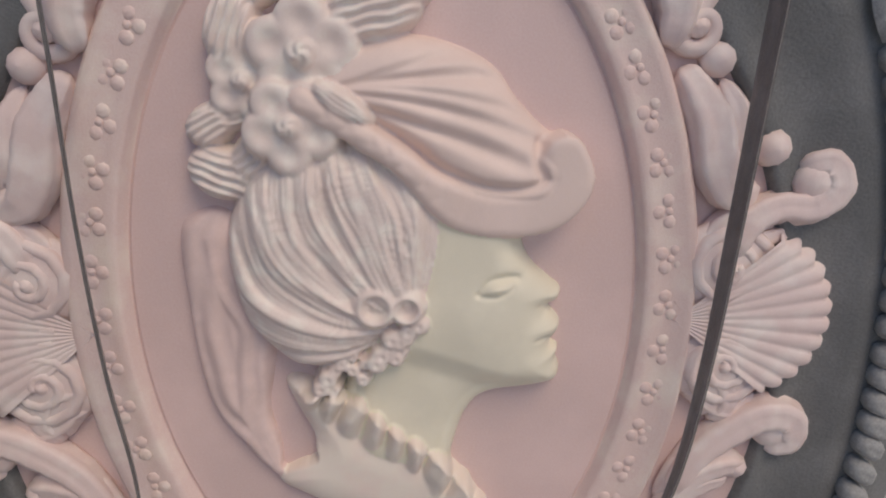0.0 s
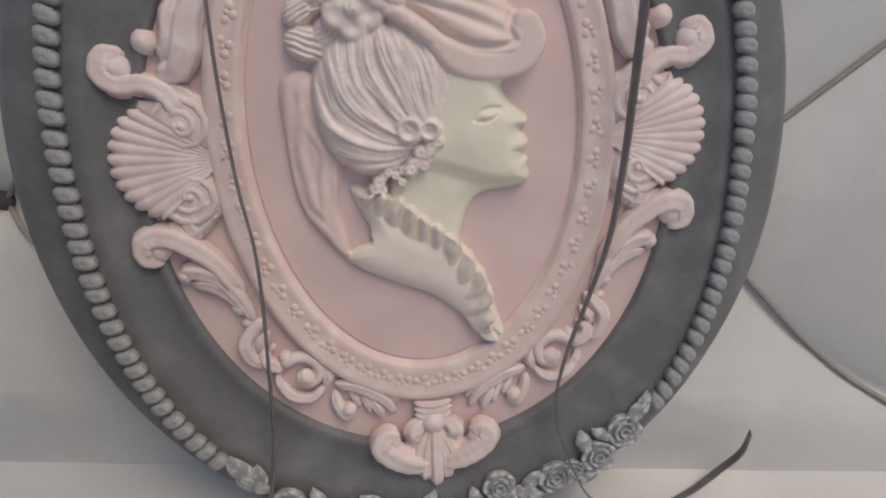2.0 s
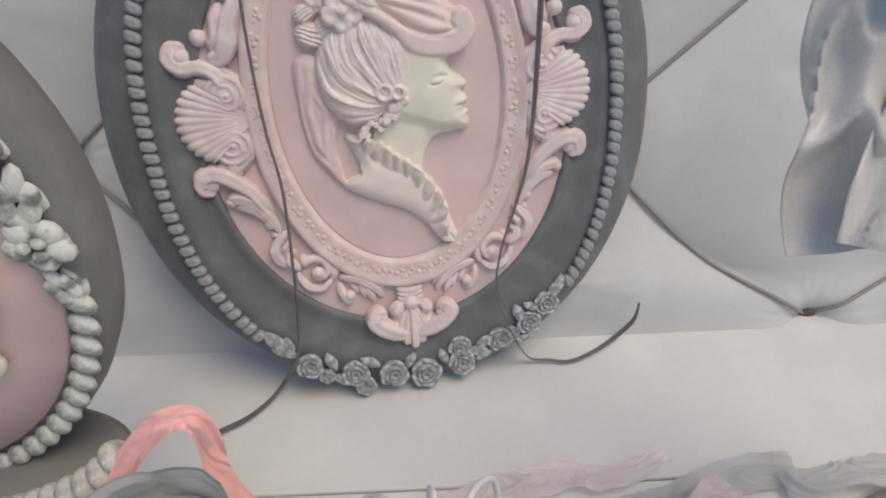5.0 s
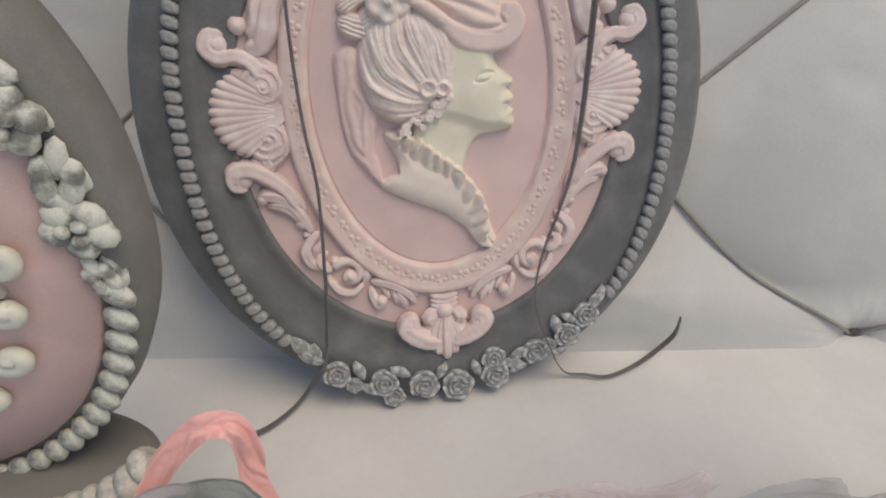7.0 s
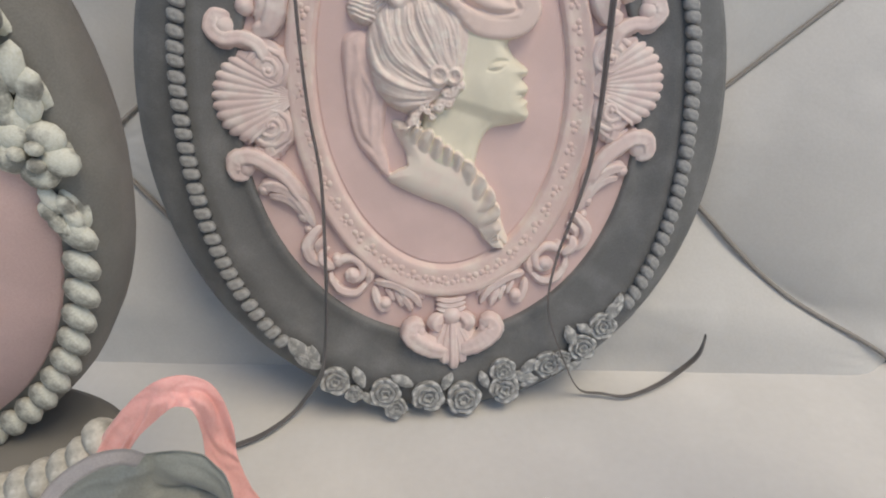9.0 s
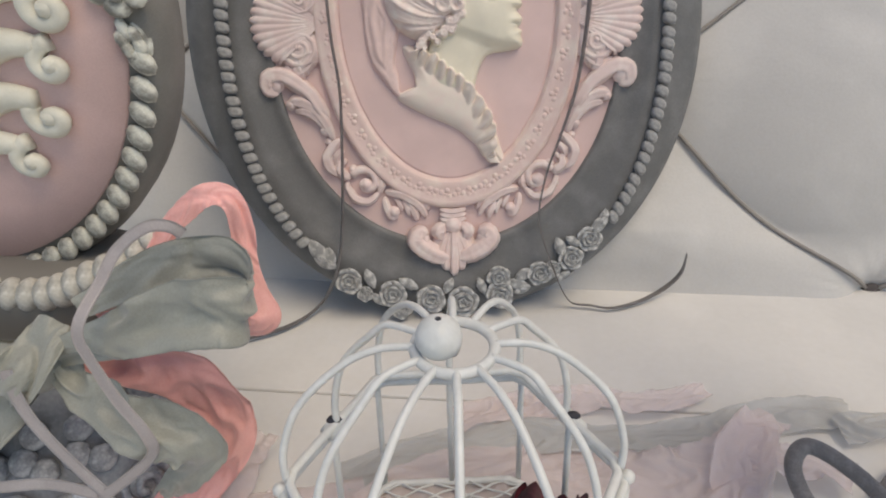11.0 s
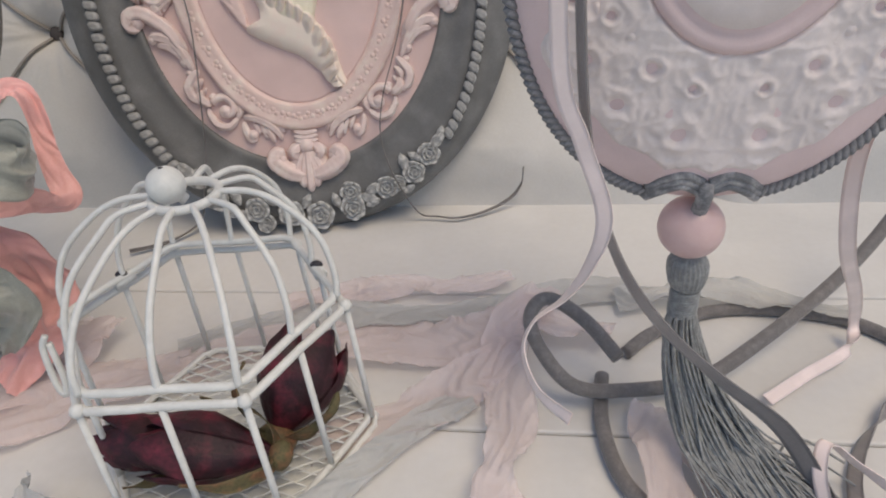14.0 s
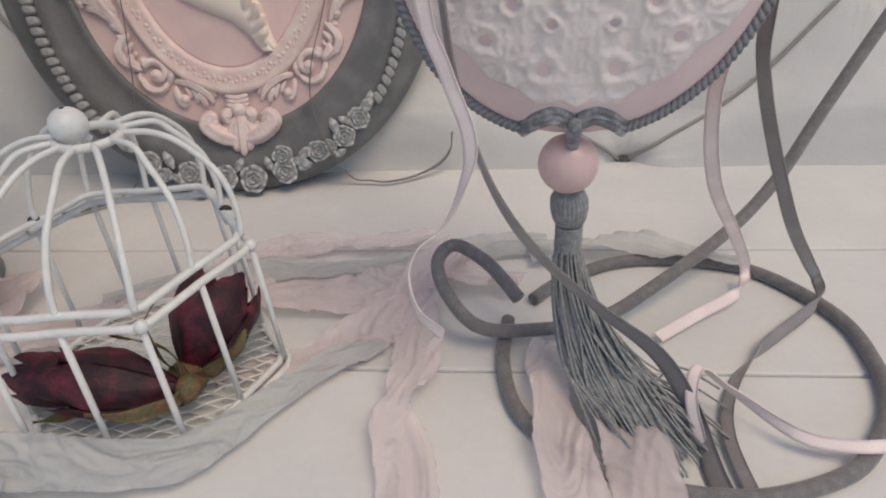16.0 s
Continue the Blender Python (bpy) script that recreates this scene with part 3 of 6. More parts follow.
for i in range(26):
    q = i / 25
    cx, cy = 0.45 - 1.9 * q + rnd.uniform(-0.3, 0.3), 12.75 - 1.35 * q + rnd.uniform(-0.28, 0.28)
    r = rnd.uniform(0.13, 0.24)
    d = np.hypot(G[:, 0] - cx, G[:, 1] - cy)
    layers.append((0.78 - 0.2 * q + swell(r - d, 0.9 * r, r) - 0.08 * np.exp(-(d / 0.06) ** 2) - 9 * (d > r), 1))
stack = np.stack([h for h, _ in layers])
which = stack.argmax(0)
H = stack.max(0)
H = np.where(signed_inside(curve_pts(HOLE, 4, closed=True), G) > 0, -1.0, H)
ids = np.array([m for _, m in layers])[which]
rows_, cols_ = UU.shape
Z = (-0.62 + np.maximum(H, -0.25)).reshape(rows_, cols_)
for _ in range(2):
    Z[1:-1, 1:-1] = 0.5 * Z[1:-1, 1:-1] + 0.125 * (Z[:-2, 1:-1] + Z[2:, 1:-1] + Z[1:-1, :-2] + Z[1:-1, 2:])
live = (H > -0.14).reshape(rows_, cols_)
cell = live[:-1, :-1] | live[1:, :-1] | live[:-1, 1:] | live[1:, 1:]
idx = np.arange(rows_ * cols_).reshape(rows_, cols_)
quads = np.stack([idx[:-1, :-1], idx[:-1, 1:], idx[1:, 1:], idx[1:, :-1]], -1)[cell]
slot = ids.reshape(rows_, cols_)[:-1, :-1][cell]
used, inv = np.unique(quads, return_inverse=True)
verts = np.stack([UU.ravel(), VV.ravel(), Z.ravel()], 1)[used]
me = mesh_of("cameo_relief", verts, inv.reshape(-1, 4))
PEACH = mat("peach_plaster", (0.79, 0.63, 0.57), 0.55, 0.03, 1.0, 0.08, 40)
BLUSH_CM = mat("blush_relief_plaster", (0.82, 0.69, 0.635), 0.52, 0.06, 2.4, 0.14, 50, second=(0.85, 0.78, 0.71))
CREAM_CM = mat("cream_relief_plaster", (0.79, 0.74, 0.60), 0.45, 0.03, 1.0, 0.04, 40)
BUST_CM = mat("warm_cream_plaster", (0.86, 0.77, 0.68), 0.5, 0.04, 1.5, 0.10, 50, second=(0.82, 0.69, 0.62))
for m_ in (mat("rosy_veil_plaster", (0.77, 0.59, 0.555), 0.55, 0.05, 1.5, 0.10, 50), BLUSH_CM, CREAM_CM, BUST_CM, PEACH):
    me.materials.append(m_)
me.polygons.foreach_set("material_index", slot.astype(np.int32))
part("cameo_relief", me, None, plaque, "cream and blush relief of a bonneted head")


# ---- pink scrollwork on the plaque ----
def spiral(cx, cy, r0, r1, a0, turns, n=26):
    a = np.radians(a0) + np.linspace(0, 2 * math.pi * turns, n)
    r = np.linspace(r0, r1, n)
    return np.stack([cx + r * np.cos(a), cy + r * np.sin(a), np.zeros(n)], 1)


def stroke(pts, r, z=-0.58, n=20, flat=0.9, span=6, flute=0.15):
    """A modelled leaf stroke with shallow flutes along it."""
    p = curve_pts([(*q, 0.0) for q in pts], span)
    rr = np.interp(np.linspace(0, 1, len(p)), np.linspace(0, 1, len(r)), r)
    ends = np.minimum(np.arange(len(p)), np.arange(len(p))[::-1])
    rr = rr * np.interp(ends, (0, 1, 2, 3), (0.2, 0.66, 0.9, 1.0))
    p[:, 2] = z + rr * 0.4
    _, fr = frames_along(p)
    vs, fs, k = [], [], len(p)
    for i in range(k):
        for j in range(n):
            a = 2 * math.pi * j / n
            q = rr[i] * (1 + flute * math.cos(5 * a + 0.06 * i) + 0.03 * math.sin(2.1 * i))
            vs.append(p[i] + q * (math.cos(a) * fr[i][0] + flat * math.sin(a) * fr[i][1]))
    for i in range(k - 1):
        for j in range(n):
            fs.append((i * n + j, i * n + (j + 1) % n, (i + 1) * n + (j + 1) % n, (i + 1) * n + j))
    fs.append(tuple(range(n - 1, -1, -1)))
    fs.append(tuple((k - 1) * n + j for j in range(n)))
    return vs, fs


def curl(cx, cy, r, a0, turns, thick, z=-0.55):
    p = spiral(cx, cy, r, r * 0.12, a0, turns)
    rr = np.linspace(thick, thick * 0.75, len(p))
    p[:, 2] = z + np.linspace(0, 0.14, len(p))
    return merge(tube(p, rr, 7), ball((cx, cy, z + 0.1), thick * 1.05, 8, 6))


def shell(cx, cy, r, half, ribs):
    """A ribbed fan with a scalloped rim, opening to +x."""
    vs, fs, na, nr = [], [], ribs * 8, 10
    for i in range(na + 1):
        a = -half + 2 * half * i / na
        rib = abs(math.cos(math.pi * ribs * (i / na)))
        rim = r * (0.96 + 0.04 * rib ** 0.6) * (1 - 0.20 * (a / half) ** 2)
        for j in range(nr + 1):
            q = j / nr
            h = -0.50 + 0.34 * math.sin(math.pi * (0.15 + 0.55 * q)) + (0.02 + 0.055 * q ** 3) * rib - (0.45 if j == nr else 0)
            vs.append((cx + rim * q * math.cos(a), cy + rim * q * math.sin(a), h))
    for i in range(na):
        for j in range(nr):
            b = i * (nr + 1) + j
            fs.append((b, b + nr + 1, b + nr + 2, b + 1) if False else (b, b + 1, b + nr + 2, b + nr + 1))
    return vs, fs


PINK_CM = mat("pale_pink_relief_plaster", (0.81, 0.65, 0.62), 0.52, 0.06, 1.4, 0.14, 45, second=(0.84, 0.74, 0.70))


def side_pieces():
    return {
        "shell": [shell(5.9, 12.6, 3.68, 0.70, 11)],
        "shell_volute": [curl(7.0, 13.7, 1.02, 250, 2.4, 0.16, -0.36), ball((7.0, 13.7, -0.5), 1.1, 14, 8, 1, 1, 0.3), stroke([(6.35, 12.95), (6.4, 13.6), (6.7, 14.5), (7.35, 14.85), (7.95, 14.5)], (0.14, 0.2, 0.24, 0.24, 0.14)), stroke([(7.0, 13.0), (7.6, 13.25), (8.0, 13.9)], (0.12, 0.16, 0.1))],
        "shell_volute ": [curl(7.1, 11.5, 1.02, 110, -2.4, 0.16, -0.36), ball((7.1, 11.5, -0.5), 1.1, 14, 8, 1, 1, 0.3), stroke([(6.35, 12.25), (6.4, 11.6), (6.75, 10.7), (7.4, 10.35), (8.0, 10.7)], (0.14, 0.2, 0.24, 0.24, 0.14)), stroke([(7.0, 12.2), (7.7, 11.95), (8.05, 11.3)], (0.12, 0.16, 0.1))],
        "lower_scroll": [stroke([(6.2, 8.2), (6.7, 9.2), (7.4, 9.85), (8.1, 10.25), (8.75, 10.15), (8.8, 9.6), (8.3, 9.45)], (0.3, 0.36, 0.4, 0.42, 0.42, 0.36, 0.25)), ball((8.45, 9.85, -0.45), 0.46, 12, 8, 1, 1, 0.7),
                         stroke([(6.4, 11.4), (7.0, 11.2), (7.3, 10.6), (7.0, 10.1)], (0.3, 0.3, 0.28, 0.2)), stroke([(6.35, 10.9), (6.8, 10.7), (6.9, 10.2)], (0.22, 0.22, 0.15))],
        "acanthus": [stroke([(7.9, 8.95), (7.3, 9.0), (6.6, 8.6), (6.1, 7.8), (5.8, 7.0)], (0.22, 0.32, 0.3, 0.24, 0.12)), stroke([(7.6, 8.55), (7.0, 8.5), (6.4, 8.0), (6.0, 7.2)], (0.18, 0.26, 0.22, 0.1)), stroke([(7.0, 9.3), (6.4, 8.9), (5.95, 8.1)], (0.2, 0.24, 0.12)), ball((7.75, 8.85, -0.55), 0.3, 9, 6)],
        "upper_scroll": [stroke([(7.0, 13.9), (7.3, 14.6), (7.9, 14.95), (8.6, 14.95), (9.05, 15.35), (8.85, 15.85), (8.3, 15.75)], (0.35, 0.36, 0.34, 0.36, 0.38, 0.34, 0.25)), ball((8.62, 15.45, -0.45), 0.46, 12, 8, 1, 1, 0.7), ball((7.68, 16.15, -0.55), 0.4, 10, 7),
                         stroke([(7.3, 14.2), (7.9, 14.3), (8.25, 14.4)], (0.24, 0.2, 0.14))],
        "c_scroll": [stroke([(7.5, 15.3), (6.9, 15.3), (6.55, 15.9), (6.35, 16.7), (6.0, 17.3), (5.7, 17.7)], (0.25, 0.42, 0.5, 0.46, 0.36, 0.25), flat=0.65), stroke([(7.3, 15.5), (6.95, 16.2), (6.85, 16.9), (6.5, 17.5)], (0.15, 0.3, 0.28, 0.12)), stroke([(7.35, 15.75), (6.9, 16.1), (6.7, 16.8)], (0.22, 0.26, 0.14)), stroke([(7.15, 16.2), (6.85, 16.6), (6.75, 17.1)], (0.15, 0.2, 0.1)), ball((6.4, 17.85, -0.55), 0.36, 10, 7), curl(5.95, 18.45, 0.45, 200, 1.2, 0.2)],
        "top_scroll": [stroke([(5.4, 18.1), (5.5, 18.8), (5.2, 19.5), (4.6, 20.3)], (0.3, 0.42, 0.45, 0.4)), curl(5.7, 19.2, 0.55, 260, 1.3, 0.22), curl(4.9, 20.8, 0.6, 180, 1.3, 0.24)],
        "bead_scroll": [ball((6.2, 7.55, -0.6), 0.3, 9, 6), ball((6.05, 6.95, -0.65), 0.24, 8, 5), stroke([(5.5, 7.1), (5.9, 6.7), (6.2, 6.2), (6.05, 5.6), (5.6, 5.3)], (0.14, 0.24, 0.28, 0.24, 0.14)), stroke([(5.35, 6.6), (5.7, 6.25), (5.75, 5.8)], (0.12, 0.2, 0.1)), stroke([(5.25, 6.1), (5.5, 5.75)], (0.14, 0.1))],
        "volute": [curl(4.35, 4.85, 0.80, 30, 0.95, 0.24), ball((4.3, 4.75, -0.5), 0.34, 10, 7), stroke([(3.7, 5.15), (3.55, 4.7), (3.75, 4.2)], (0.1, 0.2, 0.1)), stroke([(4.9, 4.3), (5.25, 4.55), (5.3, 5.0)], (0.1, 0.19, 0.1)), stroke([(5.1, 5.1), (5.6, 5.5), (5.55, 6.0)], (0.24, 0.26, 0.16)), stroke([(3.65, 4.4), (4.2, 3.9), (4.9, 4.05), (5.35, 4.7)], (0.12, 0.2, 0.22, 0.14)), ball((4.95, 5.55, -0.6), 0.26, 8, 5)],
        "tendril": [ball((2.95, 3.3, -0.5), 0.30, 10, 7), stroke([(3.4, 4.1), (3.35, 3.6), (3.1, 3.05), (2.7, 3.1)], (0.12, 0.2, 0.2, 0.1)), stroke([(1.95, 4.15), (1.45, 3.75), (1.15, 3.3)], (0.1, 0.17, 0.08)), stroke([(2.9, 4.05), (2.65, 3.65), (2.55, 3.3)], (0.1, 0.15, 0.08)), stroke([(3.4, 4.35), (2.7, 4.25), (2.1, 3.95), (1.6, 3.5), (1.3, 2.9)], (0.14, 0.24, 0.26, 0.22, 0.1)), stroke([(2.2, 3.7), (1.9, 3.2), (1.8, 2.75)], (0.18, 0.2, 0.1)), stroke([(2.5, 3.95), (2.25, 3.4), (2.2, 3.0)], (0.12, 0.16, 0.08))],
    }


for name, geos in side_pieces().items():
    g = merge(*geos)
    name = name.strip()
    part(name, ([(x, y, z) for x, y, z in g[0]], g[1]), PINK_CM, plaque)
    mir = ([(2 * -0.06 - x, y, z) for x, y, z in g[0]], [tuple(reversed(f)) for f in g[1]])
    part(name, mir, PINK_CM, plaque)
fl = [stroke([(-0.75, 3.35 - 0.25 * i), (-0.06, 3.22 - 0.25 * i), (0.63, 3.35 - 0.25 * i)], (0.14, 0.17, 0.14), z=-0.45) for i in range(4)]
fl += [stroke([(-0.06 + s * 0.35, 2.6), (-0.06 + s * 0.75, 2.2), (-0.06 + s * 0.5, 1.75)], (0.2, 0.38, 0.2), z=-0.5) for s in (-1, 1)]
fl += [stroke([(-0.06 + s * 0.2, 0.75), (-0.06 + s * 0.9, 0.95), (-0.06 + s * 1.5, 1.3), (-0.06 + s * 1.95, 1.75), (-0.06 + s * 1.75, 2.15), (-0.06 + s * 1.35, 2.0)], (0.3, 0.46, 0.50, 0.48, 0.40, 0.28), z=-0.45) for s in (-1, 1)]
fl += [ball((-0.06 + s * 1.62, 1.80, -0.28), 0.40, 12, 8, 1, 1, 0.7) for s in (-1, 1)]
fl += [stroke([(-0.06 + s * 0.14, 2.35), (-0.06 + s * 0.62, 1.2), (-0.06 + s * 0.72, 0.45 + 0.1 * (2 - abs(s)))], (0.12, 0.24, 0.26), z=-0.4) for s in (-1.1, 1.1)]
fl += [stroke([(-0.06 + s * 0.06, 2.4), (-0.06 + s * 0.36, 1.0), (-0.06 + s * 0.40, 0.08)], (0.12, 0.24, 0.26), z=-0.36) for s in (-1, 1)]
fl += [stroke([(-0.06, 2.6), (-0.06, 1.0), (-0.06, -0.22)], (0.14, 0.26, 0.28), z=-0.33), ball((-0.06, 2.5, -0.5), 0.5, 12, 8)]
fl.insert(0, ball((-0.06, 1.30, -0.58), 1.22, 20, 10, 1.0, 0.82, 0.36))
fleuron = part("fleuron", fl[-1], PINK_CM, plaque, "pale pink lily-shaped fleuron")
for g in fl[:-1]:
    part("fleuron_lobe", g, PINK_CM, fleuron)


# ---- grey roses and leaves on the rim ----
def petal_geo(count, rad, rise, size, seed):
    """One cupped petal with thickness, a share 1 / count of a ring."""
    vs, fs, na, nl = [], [], 7, 4
    for i in range(nl + 1):
        q = i / nl
        for j in range(na + 1):
            t = j / na - 0.5
            ang = t * 2 * math.pi / count * 1.25
            rr = rad + size * 0.42 * (q ** 1.6) * (1 - 1.2 * t * t) + 0.03 * math.sin(5 * ang + seed)
            vs.append((rr * math.cos(ang), rr * math.sin(ang), rise - 0.22 + size * 0.75 * math.sin(math.pi * (0.10 + 0.52 * q)) * (1 - 1.1 * t * t)))
    n, top_ = len(vs), nl * (na + 1)
    vs += [(x * 0.86, y * 0.86, z - 0.02) for x, y, z in vs]
    for i in range(nl):
        for j in range(na):
            p_ = i * (na + 1) + j
            fs += [(p_, p_ + na + 1, p_ + na + 2, p_ + 1), (n + p_, n + p_ + 1, n + p_ + na + 2, n + p_ + na + 1)]
    return vs, fs + [(top_ + j, n + top_ + j, n + top_ + j + 1, top_ + j + 1) for j in range(na)]


ROSE_RINGS = ((5, 0.46, 0.10, 0.46), (4, 0.27, 0.27, 0.36), (3, 0.12, 0.40, 0.22))


def leaf_geo():
    vs, fs, n = [], [], 9
    for i in range(n):
        q = i / (n - 1)
        w = 0.34 * math.sin(math.pi * min(1, q * 0.92 + 0.06)) ** 0.8
        for x, z in ((-1, -0.12), (-0.55, 0.10), (0, 0.02), (0.55, 0.10), (1, -0.12)):
            vs.append((x * w, 1.25 * q - 0.6, z + 0.10 * math.sin(math.pi * q) + 0.03 * math.sin(9 * q)))
    for i in range(n - 1):
        for j in range(4):
            b = i * 5 + j
            fs.append((b, b + 1, b + 6, b + 5))
    return vs, fs


GREY_CM = mat("dry_brushed_grey_relief", (0.34, 0.35, 0.352), 0.65, 0.14, 3, 0.25, 40, second=(0.64, 0.645, 0.635))
rose_heart = mesh_of("rose", *ball((0, 0, -0.10), 0.60, 14, 6, 1, 1, 0.5))
petal_mes = [[mesh_of("petal", *petal_geo(*ring_, seed)) for ring_ in ROSE_RINGS] for seed in range(3)]
leaf_me = mesh_of("leaf", *leaf_geo())
roses = [(0.35, -1.56, 1.08), (-1.34, -1.35, 1.0), (-3.35, -1.0, 0.95), (-2.9, -1.85, 0.72), (-5.6, -0.2, 0.9), (-4.8, -0.95, 0.55), (2.3, -1.25, 0.95), (2.25, -0.3, 0.82), (4.4, -0.15, 0.85), (5.1, 0.05, 0.6), (6.05, 0.62, 0.85), (6.98, 1.64, 0.85), (-9.15, 19.7, 0.9), (-8.0, 20.5, 0.8), (-10.0, 20.6, 0.7), (8.9, 20.6, 0.8)]
for i, (x, y, k) in enumerate(roses):
    rose = part("rose", rose_heart, GREY_CM, plaque, m=pose(x, y, 0.0, 0, 0, 67 * i) @ Matrix.Diagonal((1.22 * k, 1.22 * k, 1.1 * k, 1)))
    for j, ring_ in enumerate(ROSE_RINGS):
        for n in range(ring_[0]):
            part("petal", petal_mes[(i + n) % 3][j], GREY_CM, rose, m=pose(0, 0, 0, 0, 0, 360 * (n + 0.5 * j) / ring_[0] + 14 * math.sin(5 * i + 3 * n + j)))
leaves = [(-7.1, 1.45, 215, 0.9), (-6.75, 0.85, 240, 0.8), (-6.5, 1.1, 190, 0.7), (-4.5, -0.15, 20, 0.7), (-4.1, -1.3, 230, 0.6), (-2.5, -0.5, 60, 0.7), (-0.4, -0.7, 330, 0.6), (1.35, -0.75, 20, 0.6), (3.3, -0.75, 250, 0.75), (3.6, -0.2, 300, 0.7), (5.5, 1.2, 20, 0.7), (6.2, 1.5, 60, 0.6), (7.5, 2.35, 320, 0.75), (7.75, 2.7, 350, 0.6), (3.5, -1.0, 110, 0.6), (5.7, -0.35, 120, 0.5), (-9.6, 18.5, 10, 0.95), (-9.2, 18.7, 330, 0.9), (-8.7, 19.2, 300, 0.8), (9.35, 18.9, 5, 1.0), (9.2, 19.6, 350, 0.9)]
for x, y, a, k in leaves:
    part("leaf", leaf_me, GREY_CM, plaque, m=pose(x, y, 0.05, 0, 0, a) @ Matrix.Diagonal((1.3 * k, 1.3 * k, 1.2 * k, 1)))

# ---- thin grey ribbons that hang over the plaque ----
CHARCOAL = mat("charcoal_satin_ribbon", (0.14, 0.128, 0.126), 0.5, 0.1, 200, 0.25, 2500, sheen=0.2)
def on_plaque(u, v, w):
    return np.array(PM @ Vector((u, v, w)))


def hanging(uvw, rest, seed):
    pts = [on_plaque(*q) for q in uvw] + [np.array(q) for q in rest]
    return curve_pts(pts, 8)


for i, (uvw, rest, tilt) in enumerate([
    ([(-5.6, 22.0, 0.6), (-5.7, 18.0, 0.35), (-5.75, 15.0, 0.3), (-5.65, 12.0, 0.3), (-5.4, 9.3, 0.3), (-5.55, 5.5, 0.3), (-5.75, 2.8, 0.3), (-6.1, 0.6, 0.5)], [(-0.0655, 0.002, 0.010), (-0.073, -0.006, 0.004), (-0.084, -0.018, 0.003), (-0.099, -0.028, 0.004)], (0.8, 0.25, 0.5)),
    ([(7.1, 22.0, 0.6), (6.95, 18.5, 0.35), (6.7, 15.0, 0.3), (6.4, 11.7, 0.3), (6.0, 9.2, 0.3), (5.3, 7.0, 0.3), (4.6, 5.0, 0.3), (4.3, 2.8, 0.3), (4.9, 0.5, 0.6)], [(0.066, 0.012, 0.006), (0.078, 0.012, 0.003), (0.090, 0.011, 0.0025), (0.106, 0.018, 0.003), (0.120, 0.026, 0.007), (0.1275, 0.028, 0.016), (0.129, 0.029, 0.027)], (0.9, 0.1, 0.35)),
]):
    p = hanging(uvw, rest, i)
    flat_on, edge_on, lying = (0.9, 0.1, -0.1), (0.15, -0.95, 0.25), (0.3, 0.75, 0.5)
    side = [(0.55, -0.85, 0), (0.4, -0.9, 0.1), (0.2, -0.95, 0.2), edge_on, edge_on, (0.2, -0.9, 0.1), (-0.2, -0.75, -0.5)] if i else [(0.52, -0.82, 0.2)] * 5 + [(0.3, -0.8, 0.2), (0.3, -0.8, -0.3)]
    tagged(part("narrow_ribbon", strip(p, side, (0.0042, 0.0036, 0.0024, 0.0015, 0.0014, 0.0020, 0.0030, 0.0030) if i else 0.0028, 0.0, 3, 0.0006, 2, i), CHARCOAL), "narrow dark grey satin ribbon hanging over the plaque onto the table", "ribbon", "ribbons on the plaque")


# ---- the wire bird cage ----
CX, CY, CA = 0.0187, -0.1545, 7.0
cage = thing("bird_cage", "small white enamelled wire bird cage standing on the table", "bird cage", m=pose(CX, CY, 0, 0, 0, CA))


def hexagon(r, z, k=6):
    return [np.array((r * math.cos(math.pi / 3 * i), r * math.sin(math.pi / 3 * i), z)) for i in range(k)]


def hex_ring(r, z, wire, wobble=0.0):
    c = hexagon(r, z)
    pts = []
    for i in range(6):
        a, b = c[i], c[(i + 1) % 6]
        for t in (0.06, 0.3, 0.5, 0.7, 0.94):
            pts.append(a + (b - a) * t + np.array((0, 0, wobble * math.sin(7 * i + 9 * t))))
    return tube(pts, wire, 8, closed=True)


WR = 0.00142
part("lid_ring", hex_ring(0.0468, 0.0648, WR, 0.0003), WIRE, cage)
part("body_ring", hex_ring(0.0492, 0.0600, WR, 0.0003), WIRE, cage)
part("base_ring", hex_ring(0.0540, 0.0030, 0.0014), WIRE, cage)
part("base_plate", loft([[tuple(q) for q in np.array(curve_pts([a + (b - a) * t for a, b in zip(hexagon(r, z), hexagon(r, z)[1:] + hexagon(r, z)[:1]) for t in (0.05, 0.35, 0.65, 0.95)], 2, closed=True))] for r, z in ((0.0555, 0.0), (0.0565, 0.0006), (0.0565, 0.0016), (0.0555, 0.0022), (0.050, 0.0022), (0.03, 0.0022))]), WIRE, cage, "thin white hexagonal base plate")
part("foot_ring", hex_ring(0.0512, 0.0058, 0.0014), WIRE, cage)
part("top_ring", tube([(0.0012 + 0.0107 * math.cos(a), 0.0111 + 0.0107 * math.sin(a), 0.1010) for a in np.linspace(0, 2 * math.pi, 32)[:-1]], 0.0016, 8, closed=True), WIRE, cage)
